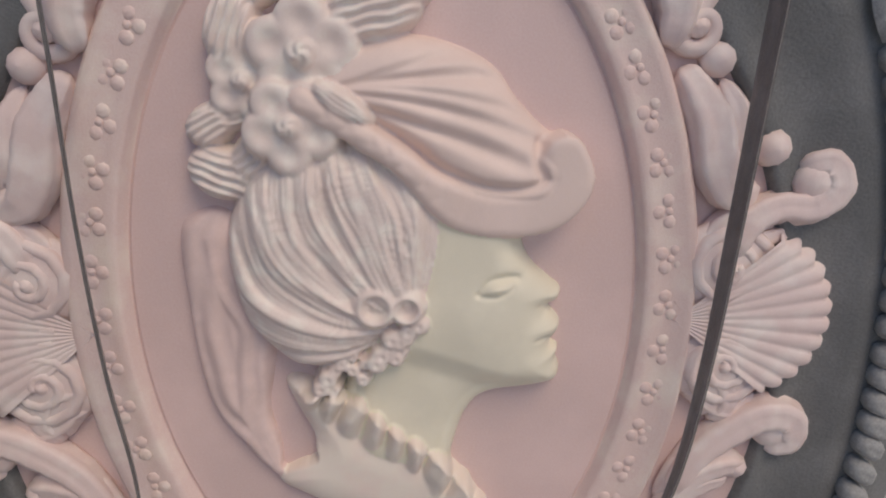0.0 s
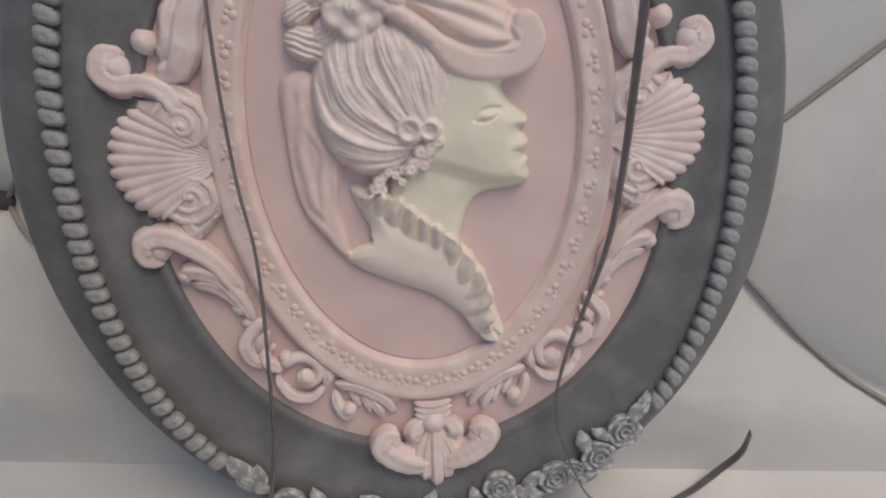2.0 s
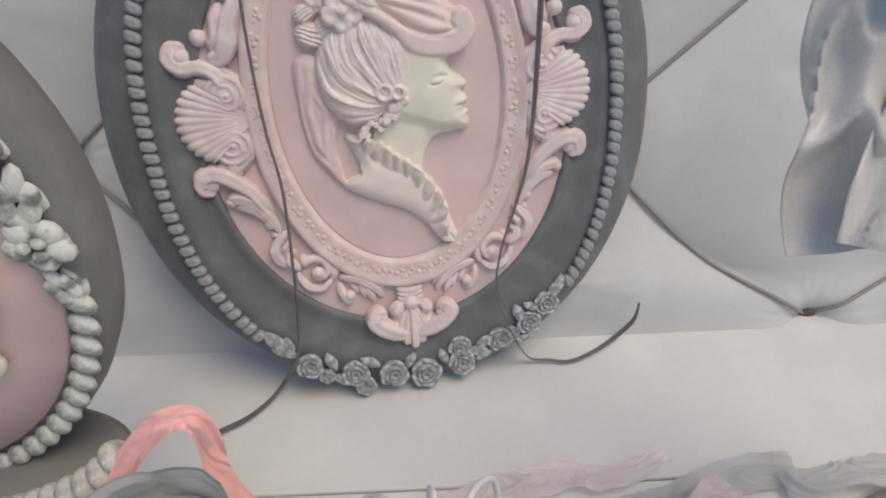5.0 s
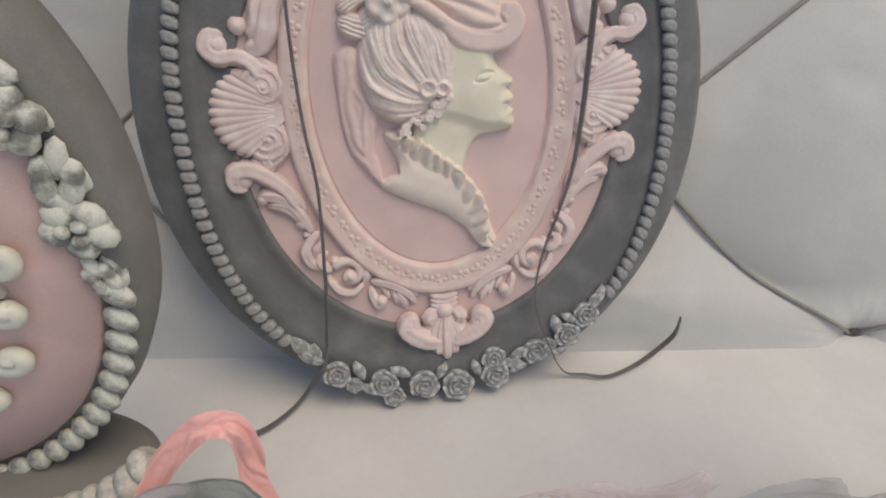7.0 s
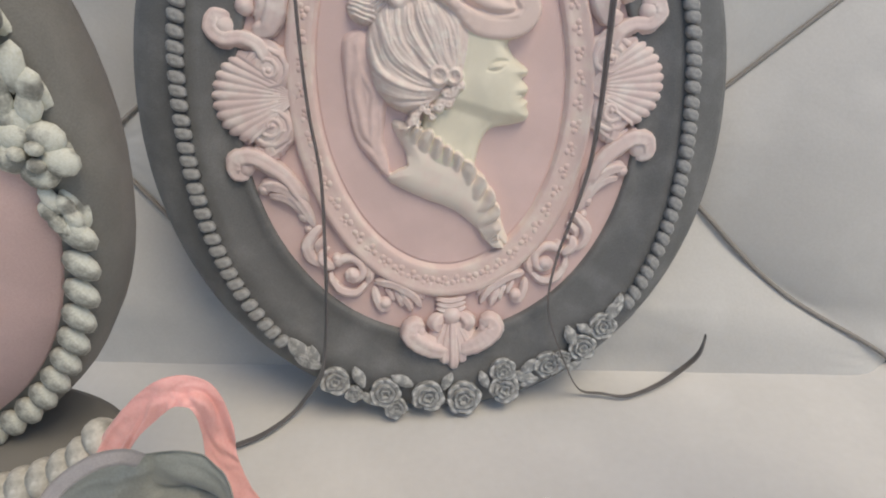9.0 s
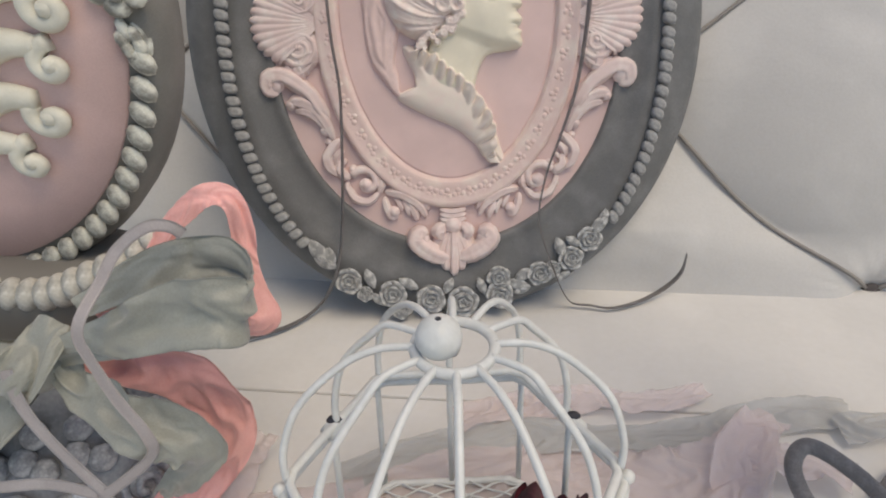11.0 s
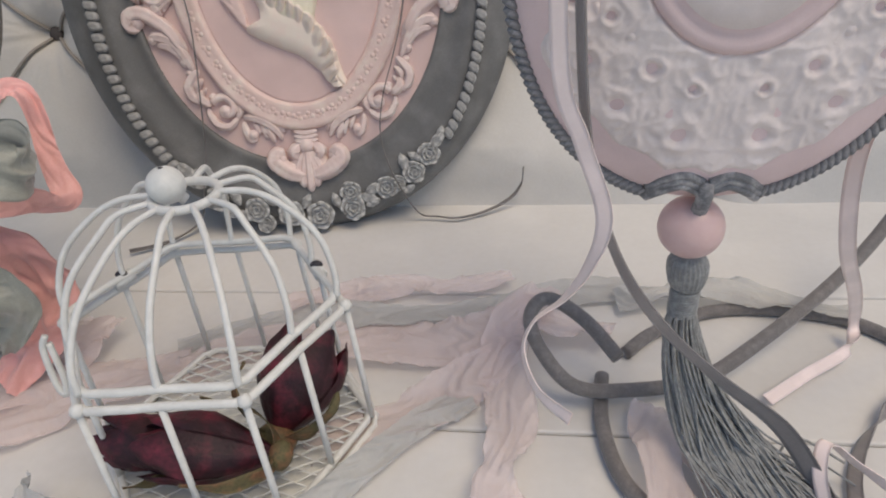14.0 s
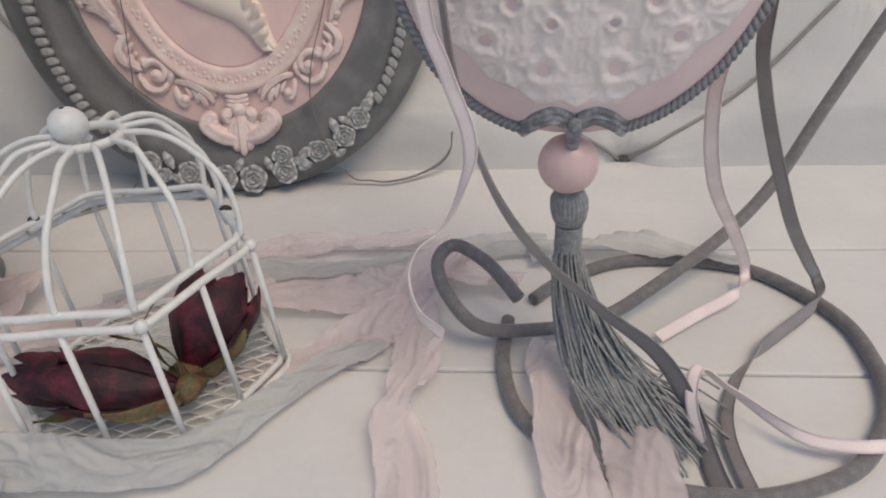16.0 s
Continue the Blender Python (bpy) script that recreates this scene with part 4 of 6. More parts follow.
for i in range(12):
    a = math.pi / 6 * i
    rr = 0.0468 if i % 2 == 0 else 0.0468 * math.cos(math.pi / 6)
    rb = 0.0492 if i % 2 == 0 else 0.0492 * math.cos(math.pi / 6)
    rf = 0.0515 if i % 2 == 0 else 0.0515 * math.cos(math.pi / 6)
    d = np.array((math.cos(a), math.sin(a), 0))
    rib = curve_pts([d * rr + (0, 0, 0.0648), d * (rr * 1.0) + (0, 0, 0.0735), d * (rr * 0.90) + (0, 0, 0.0850), d * (rr * 0.66) + (0, 0, 0.0945), d * 0.021 + (0, 0, 0.0985), d * 0.0107 + (0, 0, 0.0990)], 6)
    rib[:, 2] += 0.0025 * (rib[:, 2] - 0.0648) / 0.034
    rib[:, :2] += np.outer(((rib[:, 2] - 0.0648) / 0.0362) ** 1.3, (0.0012, 0.0111))
    part("dome_rib", tube(rib, 0.00112, 8), WIRE, cage)
    part("upright_bar", tube([d * rb + (0, 0, 0.0600), d * (rb * 0.4 + rf * 0.6) + (0, 0, 0.030), d * rf + (0, 0, 0.0058)], 0.00112, 8), WIRE, cage)
    if i % 2 == 0:
        part("weld", ball(d * rb + (0, 0, 0.0604), 0.0023, 8, 6), WIRE, cage)
knob = part("knob", ball((-0.0029, 0.0092, 0.1060), 0.0062, 20, 14), WIRE, cage, "white wooden ball knob")
part("knob_hole", ball((-0.0029, 0.0090, 0.1121), 0.0009, 8, 5, 1, 1, 0.4), CHIP, knob)
part("knob_stem", tube([(0.001, 0.0111, 0.0995), (-0.0015, 0.0100, 0.1030)], 0.002, 8), WIRE, cage)
# woven wire floor
half = 0.0505
for k, (dx, dy) in enumerate(((1, 0.45), (-1, 0.45))):
    n = np.array((-dy, dx)) / math.hypot(dx, dy)
    t_ = np.array((dx, dy)) / math.hypot(dx, dy)
    for i in range(-9, 10):
        o = n * i * 0.0053
        ts = [t for t in np.linspace(-0.055, 0.055, 90) if max(abs((o + t_ * t) @ np.array((math.cos(b), math.sin(b)))) for b in (math.pi / 6, math.pi / 2, 5 * math.pi / 6)) < half * 0.87]
        if len(ts) > 1:
            pts = [(*(o + t_ * t), 0.0062 + 0.0005 * math.sin(t * 480 + 3 * i + 1.6 * k)) for t in np.linspace(ts[0], ts[-1], 16)]
            part("floor_wire", tube(pts, 0.00045, 5), WIRE, cage)
# hinges with chipped paint, and the latch
for a in (150, 27):
    ang = math.radians(a)
    r_ = 0.0468 * math.cos(math.pi / 6) / math.cos((ang % (math.pi / 3)) - math.pi / 6) + 0.001
    c = np.array((r_ * math.cos(ang), r_ * math.sin(ang), 0.0632))
    tdir = np.array((-math.sin(ang), math.cos(ang), 0))
    h_ = part("hinge", tube([c - tdir * 0.004, c + tdir * 0.004], 0.0026, 10), WIRE, cage)
    part("paint_chip", ball(c + np.array((0, 0, 0.0022)), 0.0021, 8, 5, 1.2, 0.9, 0.8), CHIP, h_, "dark chipped paint")
lc = np.array((0.0475 * math.cos(math.radians(200)), 0.0475 * math.sin(math.radians(200)), 0.062))
part("latch", tube(curve_pts([lc + (0, 0, 0.006), lc + (-0.002, -0.001, 0.001), lc + (-0.0018, -0.003, -0.012), lc + (0.0005, -0.004, -0.016), lc + (0.0012, -0.0025, -0.010), lc + (0, 0, 0.003)], 6), 0.0011, 7), WIRE, cage)


# ---- dried rosebuds in the cage ----
def bud(name, label, m, length, width, seed):
    r_ = random.Random(seed)
    ob = thing(name, label, "dried flower", "dried roses", m)
    for k in range(7):
        a0 = 2 * math.pi * k / 7 * 1.55 + r_.uniform(-0.2, 0.2)
        span = r_.uniform(1.5, 2.0)
        open_ = 0.62 + 0.38 * k / 6
        vs, fs, na, nl = [], [], 12, 12
        for i in range(nl + 1):
            q = i / nl
            prof = width * open_ * (math.sin(math.pi * min(0.62, q * 0.62 + 0.02)) ** 0.85) * (1 - 0.25 * q * q)
            for j in range(na + 1):
                s_ = j / na - 0.5
                a = a0 + span * s_ * (1 - 0.35 * q ** 4)
                rr = prof * (1 + 0.10 * noise.noise(Vector((3 * q, 4 * s_, seed + k)))) + 0.0012 * noise.noise(Vector((9 * q, 11 * s_, seed + 2 * k))) * q
                z = length * (q * (0.93 - 0.20 * (2 * s_) ** 2 * q) + 0.07 * q * noise.noise(Vector((s_ * 3, k, seed))))
                vs.append((rr * math.cos(a), rr * math.sin(a), z))
        for i in range(nl):
            for j in range(na):
                b = i * (na + 1) + j
                fs.append((b, b + 1, b + na + 2, b + na + 1))
        part("petal", (vs, fs), PETAL, ob)
    for k in range(3):
        a = 2 * math.pi * k / 3 + r_.uniform(-0.4, 0.4)
        out = np.array((math.cos(a), math.sin(a), 0))
        p = curve_pts([(0, 0, 0), out * width * 0.55 + (0, 0, 0.002), out * width * 1.02 + (0, 0, length * 0.26), out * width * r_.uniform(1.0, 1.35) + (0, 0, length * r_.uniform(0.45, 0.62))], 5)
        part("sepal", strip(p, np.cross(out, (0, 0, 1)), [0.004, 0.007, 0.005, 0.001], 0.0006, 2, 0.0004, 4, k), SEPAL, ob)
    part("calyx", ball((0, 0, -0.001), width * 0.36, 10, 7, 1, 1, 0.8), SEPAL, ob)
    return ob


bud("rosebud", "dark red dried rosebud lying on the cage floor", Matrix.Translation((0.045, -0.180, 0.020)) @ Euler((radians(82), 0, radians(-84))).to_matrix().to_4x4(), 0.050, 0.0150, 3)
bud("rosebud", "dark red dried rosebud leaning on the other in the cage", Matrix.Translation((0.040, -0.168, 0.015)) @ Euler((radians(-56), 0, radians(-14))).to_matrix().to_4x4(), 0.043, 0.0212, 8)
bud("rosebud", "dark shrivelled dried rosebud at the cage bars", Matrix.Translation((0.012, -0.180, 0.017)) @ Euler((radians(84), 0, radians(-98))).to_matrix().to_4x4(), 0.036, 0.0120, 12)


# ---- grey round cord ----
cord_path = curve_pts([(0.1645, -0.1310, 0.023), (0.1525, -0.1170, 0.030), (0.1385, -0.1085, 0.034), (0.1312, -0.1160, 0.031), (0.1352, -0.1283, 0.024), (0.1479, -0.1364, 0.013), (0.1687, -0.1323, 0.0075), (0.1972, -0.1258, 0.0080), (0.2234, -0.1082, 0.012), (0.2604, -0.0799, 0.022), (0.2859, -0.0593, 0.038), (0.305, -0.0444, 0.065), (0.33, -0.026, 0.10), (0.36, -0.005, 0.14), (0.40, 0.01, 0.20)], 8)
tagged(part("round_cord", tube(cord_path, 0.0029, 12), CORD), "thick dark grey round cord looping up from the table", "cord", "grey cords")
ring_path = curve_pts([(0.1607, -0.1200, 0.003), (0.1582, -0.1454, 0.003), (0.1622, -0.1693, 0.003), (0.1727, -0.1847, 0.003), (0.187, -0.1948, 0.003), (0.2054, -0.2030, 0.003), (0.236, -0.2060, 0.003), (0.2646, -0.1978, 0.003), (0.2802, -0.1863, 0.003), (0.2949, -0.1661, 0.003), (0.3003, -0.1429, 0.003), (0.2993, -0.1193, 0.003), (0.2864, -0.0959, 0.003), (0.2685, -0.0805, 0.003), (0.2387, -0.0743, 0.003), (0.2115, -0.0771, 0.003), (0.186, -0.0919, 0.003), (0.172, -0.106, 0.003)], 8)
tagged(part("round_cord", tube(ring_path, 0.0029, 12), CORD), "thick dark grey round cord lying in a ring on the table", "cord", "grey cords")

# ---- the pendant with bead and tassel ----
pend = thing("pendant", "pale pink hanging plaster pendant with lace relief and rope edge", "pendant", m=pose(0.1795, -0.1430, 0.0985, 90, 0, -2) @ Matrix.Diagonal((0.01, 0.01, 0.01, 1)))
PP = mat("powder_pink_plaster", (0.76, 0.60, 0.60), 0.5, 0.04, 0.6, 0.1, 25)
LACE = mat("white_lace_plaster", (0.78, 0.70, 0.68), 0.55, 0.05, 0.8, 0.15, 25)
ROPE_BLUE = mat("blue_grey_rope_plaster", (0.22, 0.225, 0.24), 0.65, 0.15, 2.6, 0.3, 20, second=(0.50, 0.49, 0.50))
prof = [(5.0, 6.6, -1.6), (5.5, 7.2, -1.0), (5.7, 7.45, -0.3), (5.6, 7.35, 0.2), (5.3, 7.0, 0.55), (4.6, 6.2, 0.9), (3.4, 4.9, 1.15), (1.8, 2.6, 1.3)]
part("body", loft([oval(0, 7.5, rx, ry, w, 72, 2.15) for rx, ry, w in prof]), PP, pend)
grow = lambda x, y: 0.25 + 1.05 * math.sqrt(max(0.0, 1 - (x / 5.6) ** 2 - ((y - 7.5) / 7.35) ** 2))
rope_me = mesh_of("rope_bead", *ball((0, 0, 0), 0.19, 9, 7, 1.45, 0.72, 0.95))
ring2 = np.array(oval(0, 7.5, 5.58, 7.35, 0.0, 360, 2.15))
for i in range(0, 360, 2):
    x, y, _ = ring2[i]
    if abs(x) < 1.3 and y < 3:
        continue
    tx, ty, _ = ring2[(i + 2) % 360] - ring2[i - 2]
    part("rope_bead", rope_me, ROPE_BLUE, pend, m=pose(x, y, 0.30, 0, 0, math.degrees(math.atan2(ty, tx)) + 48))
for s in (-1, 1):
    p = curve_pts([(s * 1.55, 0.38, 0.35), (s * 1.1, 0.75, 0.62), (s * 0.6, 0.95, 0.75), (s * 0.1, 0.7, 0.7)], 6)
    part("rope_knot", merge(*[tube(p + np.array((0.0, 0.2 * k, 0.05 * k)), 0.14, 7) for k in (-1, 0, 1)]), ROPE_BLUE, pend)
part("rope_knot", tube(curve_pts([(0, 0.9, 0.75), (0.03, 0.3, 0.7), (0, -0.25, 0.4)], 5), 0.24, 8), ROPE_BLUE, pend)


def lace(cx, cy, r, a0, turns, th):
    p = spiral(cx, cy, r, r * 0.25, a0, turns, 22)
    for q in p:
        q[2] = grow(q[0], q[1]) + 0.06
    return tube(p, np.linspace(th, th * 0.7, len(p)), 7)


pits = [(1.0, 2.45, 0.30), (2.65, 3.3, 0.28), (0.85, 3.75, 0.15), (3.5, 4.5, 0.24), (1.9, 4.3, 0.22), (3.9, 6.0, 0.2), (3.0, 5.6, 0.16)]
nx_, ny_ = 200, 190
pv, keep = [], []
for j in range(ny_ + 1):
    for i in range(nx_ + 1):
        x, y = -4.9 + 9.8 * i / nx_, 0.8 + 9.7 * j / ny_
        ax = abs(x)
        inside = min(y - (1.05 + 0.15 * x * x + 0.22 * abs(math.sin(2.3 * ax + 0.5))), 4.45 + 0.2 * math.sin(3 * y) - ax, 4 * (math.hypot(x / 2.65, (y - 8.2) / 3.55) - 1))
        n1, n2 = noise.noise(Vector((ax * 1.9, y * 1.9, 2.0))), noise.noise(Vector((ax * 4.4, y * 4.4, 5.0)))
        n3 = noise.noise(Vector((ax * 1.2 + 0.6 * n1, y * 0.9, 9.0)))
        h = 0.15 * min(1, max(-1, inside / 0.15)) + 0.06 + 0.12 * (0.38 - abs(n1)) + 0.045 * (0.3 - abs(n2)) + 0.06 * n3
        for px_, py_, pr in pits:
            d_ = math.hypot(ax - px_, y - py_)
            h += -0.46 * math.exp(-(d_ / (0.48 * pr)) ** 2) + 0.07 * math.exp(-((d_ - 1.4 * pr) / (0.42 * pr)) ** 2)
        for fx_, fy_, fr_ in ((0.0, 4.9, 1.3), (2.1, 2.7, 0.8), (3.2, 3.9, 0.7)):
            d_ = math.hypot(ax - fx_, y - fy_)
            h += 0.02 * math.cos(11 * math.atan2(y - fy_, ax - fx_)) * math.exp(-((d_ - 0.6 * fr_) / (0.35 * fr_)) ** 2)
        pv.append((x, y, grow(x, y) - 0.06 + h))
        keep.append(inside > -0.2)
pf = []
for j in range(ny_):
    for i in range(nx_):
        b_ = j * (nx_ + 1) + i
        q_ = (b_, b_ + 1, b_ + nx_ + 2, b_ + nx_ + 1)
        if all(keep[k] for k in q_):
            pf.append(q_)
part("lace_panel", (pv, pf), LACE, pend, "white lace-like relief pierced by small holes")
rnd = random.Random(5)
motifs = [(3.75, 5.6, 0.5, 140, 1.2), (4.0, 6.8, 0.5, 100, 1.2), (3.85, 8.1, 0.5, 30, 1.2), (3.6, 9.4, 0.5, 200, 1.2)]
for x, y, r, a, tn in motifs:
    for s in (-1, 1):
        v, f = lace(x, y, r, a, tn, 0.11)
        part("lace_scroll", ([(s * q[0], q[1], q[2]) for q in v], f if s > 0 else [tuple(reversed(k)) for k in f]), LACE, pend)
for i in range(12):
    x, y = rnd.uniform(0.1, 3.9), rnd.uniform(2.0, 6.2)
    if (x / 4.6) ** 2 + ((y - 7.2) / 5.9) ** 2 > 1 or math.hypot(x / 2.3, (y - 8.0) / 3.1) < 1:
        continue
    for s in (-1, 1):
        part("lace_bead", ball((s * x, y, grow(x, y) + 0.02), rnd.uniform(0.12, 0.2), 8, 5, 1, 1, 0.7), LACE, pend)
part("oval_boss", loft([oval(0, 8.2, 2.7, 3.6, 1.0, 48), oval(0, 8.2, 2.65, 3.55, 1.42, 48), oval(0, 8.2, 2.4, 3.3, 1.5, 48), oval(0, 8.2, 2.25, 3.1, 1.38, 48), oval(0, 8.2, 2.1, 2.95, 1.5, 48), oval(0, 8.2, 1.2, 1.8, 1.66, 48)]), PP, pend, "smooth powder pink oval boss")
part("boss_face", loft([oval(0, 8.2, 2.14, 2.99, 1.40, 48), oval(0, 8.2, 2.1, 2.94, 1.52, 48), oval(0, 8.2, 1.6, 2.3, 1.64, 48), oval(0, 8.2, 0.7, 1.1, 1.72, 48)]), LACE, pend, "white oval face of the boss")
part("hanging_loop", tube([(0, 14.6, -0.3), (0, 16.5, -0.3), (0, 19.0, -0.3)], 0.12, 7), CORD, pend)

tagged(part("pearl_bead", ball((0.1792, -0.1432, 0.0885), 0.0099, 28, 18), BEAD), "round pink pearlescent bead hung between pendant and tassel", "bead")
tassel = thing("tassel", "grey thread tassel hanging from a bead onto the table", "tassel", m=pose(0.1800, -0.1425, 0.0))
body = [(0.0020, 0.0795), (0.0048, 0.0782), (0.0062, 0.0750), (0.0063, 0.0715), (0.0056, 0.0675), (0.0046, 0.0655)]


def ridged(r, z, lean, k=26, amp=0.045, n=104):
    return [((r * (1 + amp * math.cos(k * 2 * math.pi * j / n))) * math.cos(2 * math.pi * j / n) + lean, (r * (1 + amp * math.cos(k * 2 * math.pi * j / n))) * math.sin(2 * math.pi * j / n), z) for j in range(n)]


part("head", loft([ridged(r, z, 0.0002 * i) for i, (r, z) in enumerate(body)]), THREAD, tassel)
part("binding", merge(tube([(0.001 + 0.0043 * math.cos(a), 0.0043 * math.sin(a), 0.0653 - 0.00105 * a / (2 * math.pi)) for a in np.linspace(0, 20 * math.pi, 220)], 0.00062, 6), ball((0.001, 0, 0.0605), 0.0041, 12, 8, 1, 1, 1.3)), THREAD, tassel)
rnd = random.Random(11)
threads = []
for i in range(230):
    a, q = rnd.uniform(0, 2 * math.pi), math.sqrt(rnd.random())
    c, s = math.cos(a) * q, math.sin(a) * q
    f = rnd.gauss(0, 1)
    endx, endy = 0.0325 + 0.0085 * f + 0.003 * c, -0.052 + 0.0075 * abs(f) * (1 if f > 0 else 0.3) + rnd.uniform(-0.006, 0.006)
    k = rnd.uniform(0.86, 1.06)
    pts = [(0.001 + 0.0035 * c, 0.0035 * s, 0.0585), (0.002 + 0.0062 * c, -0.002 + 0.006 * s, 0.046), (0.006 + 0.0085 * c + 0.001 * f, -0.009 + 0.0075 * s, 0.0315), (0.014 + 0.009 * c + 0.004 * f, -0.022 + 0.008 * s, 0.0180 + 0.004 * s), (endx * 0.74 * k + 0.004 * c, endy * 0.74 * k, 0.0085 + 0.0035 * q), (endx * k, endy * k, 0.0030 + 0.004 * q * rnd.random())]
    threads.append(tube(curve_pts(pts, 4) + np.array([[rnd.uniform(-0.0003, 0.0003), rnd.uniform(-0.0003, 0.0003), 0]]), 0.00048, 4, cap=False))
tagged(part("fringe", merge(*threads), THREAD, tassel), "fanned grey silk threads", kind="stuff")

# ---- ribbons round the pendant ----
pend_ribbons = [
    ("narrow_ribbon", GREY_RIBBON, "narrow dark grey satin ribbon trailing across the tassel", [(0.139, -0.160, 0.20), (0.1418, -0.165, 0.1461), (0.1464, -0.165, 0.1158), (0.1556, -0.165, 0.0886), (0.170, -0.167, 0.067), (0.1922, -0.1600, 0.040), (0.2126, -0.1650, 0.024), (0.2236, -0.1780, 0.009), (0.2262, -0.1991, 0.003), (0.2303, -0.2192, 0.003)], [(0.5, -0.8, 0), (0.4, -0.9, 0), (0.7, -0.6, 0.2), (0.5, -0.4, 0.6), (0.5, -0.1, 0.8), (0.9, 0.3, 0.1)], [0.0042, 0.0044, 0.005, 0.0068, 0.0072, 0.0068]),
    ("satin_ribbon", PINK_RIBBON, "narrow pale pink satin ribbon curling down beside the pendant", [(0.135, -0.160, 0.20), (0.1367, -0.165, 0.1463), (0.1423, -0.170, 0.1287), (0.1485, -0.174, 0.1103), (0.1456, -0.175, 0.096), (0.1394, -0.171, 0.0815), (0.1313, -0.171, 0.0735), (0.1281, -0.1745, 0.0650), (0.1320, -0.186, 0.0600), (0.1405, -0.198, 0.0620)], [(0.9, -0.3, 0.1), (0.9, -0.4, 0.2), (0.6, -0.2, 0.5), (0.3, -0.7, 0.5), (0.1, -0.85, 0.5), (0.3, -0.8, 0.45), (0.5, 0.0, 0.7)], [0.0046, 0.0046, 0.0044, 0.0038, 0.0034, 0.0034]),
    ("satin_ribbon", PINK_RIBBON, "narrow pale pink satin ribbon falling to the table", [(0.224, -0.14, 0.20), (0.2246, -0.14, 0.1379), (0.2228, -0.14, 0.1079), (0.2288, -0.138, 0.0783), (0.248, -0.118, 0.045), (0.2665, -0.0931, 0.012), (0.2609, -0.1041, 0.006), (0.241, -0.1174, 0.004), (0.2216, -0.1321, 0.004)], [(0.4, -0.8, 0.1), (0.6, -0.6, 0.1), (0.8, -0.3, 0.3), (0.9, 0.1, 0.3), (0.3, 0.8, 0.3), (-0.4, 0.8, 0.3)], 0.0048),
    ("narrow_ribbon", GREY_RIBBON, "narrow dark grey satin ribbon falling in bends to the table", [(0.233, -0.14, 0.20), (0.2331, -0.14, 0.1376), (0.2372, -0.14, 0.1112), (0.2599, -0.13, 0.0613), (0.282, -0.112, 0.028), (0.2960, -0.0977, 0.009), (0.290, -0.1132, 0.0075), (0.2602, -0.1372, 0.003), (0.2429, -0.159, 0.003), (0.235, -0.1829, 0.003), (0.2374, -0.2169, 0.003)], [(0.8, -0.5, 0), (0.5, -0.8, 0), (0.8, -0.3, 0.3), (0.6, 0.3, 0.5), (0.4, 0.8, 0.3), (0.8, -0.3, 0.3), (0.9, 0.2, 0.1)], 0.0048),
    ("satin_ribbon", PINK_RIBBON, "short pale pink satin ribbon looped on the table", [(0.2246, -0.1864, 0.004), (0.2225, -0.175, 0.014), (0.2265, -0.1661, 0.020), (0.2367, -0.1689, 0.013), (0.2554, -0.184, 0.0075), (0.27, -0.1885, 0.0075), (0.2828, -0.1893, 0.009)], [(0.7, -0.6, 0.2), (0.7, -0.7, 0.0), (0.3, -0.6, 0.6), (0.2, 0.7, 0.6), (0.3, 0.8, 0.4)], 0.0044),
]
for i, (nm, mt, lab, pts, side, w) in enumerate(pend_ribbons):
    tagged(part(nm, strip(curve_pts(pts, 9), side, w, 0.0001, 4, 0.0004, 4, i + 20), mt), lab, "ribbon", "pendant ribbons")

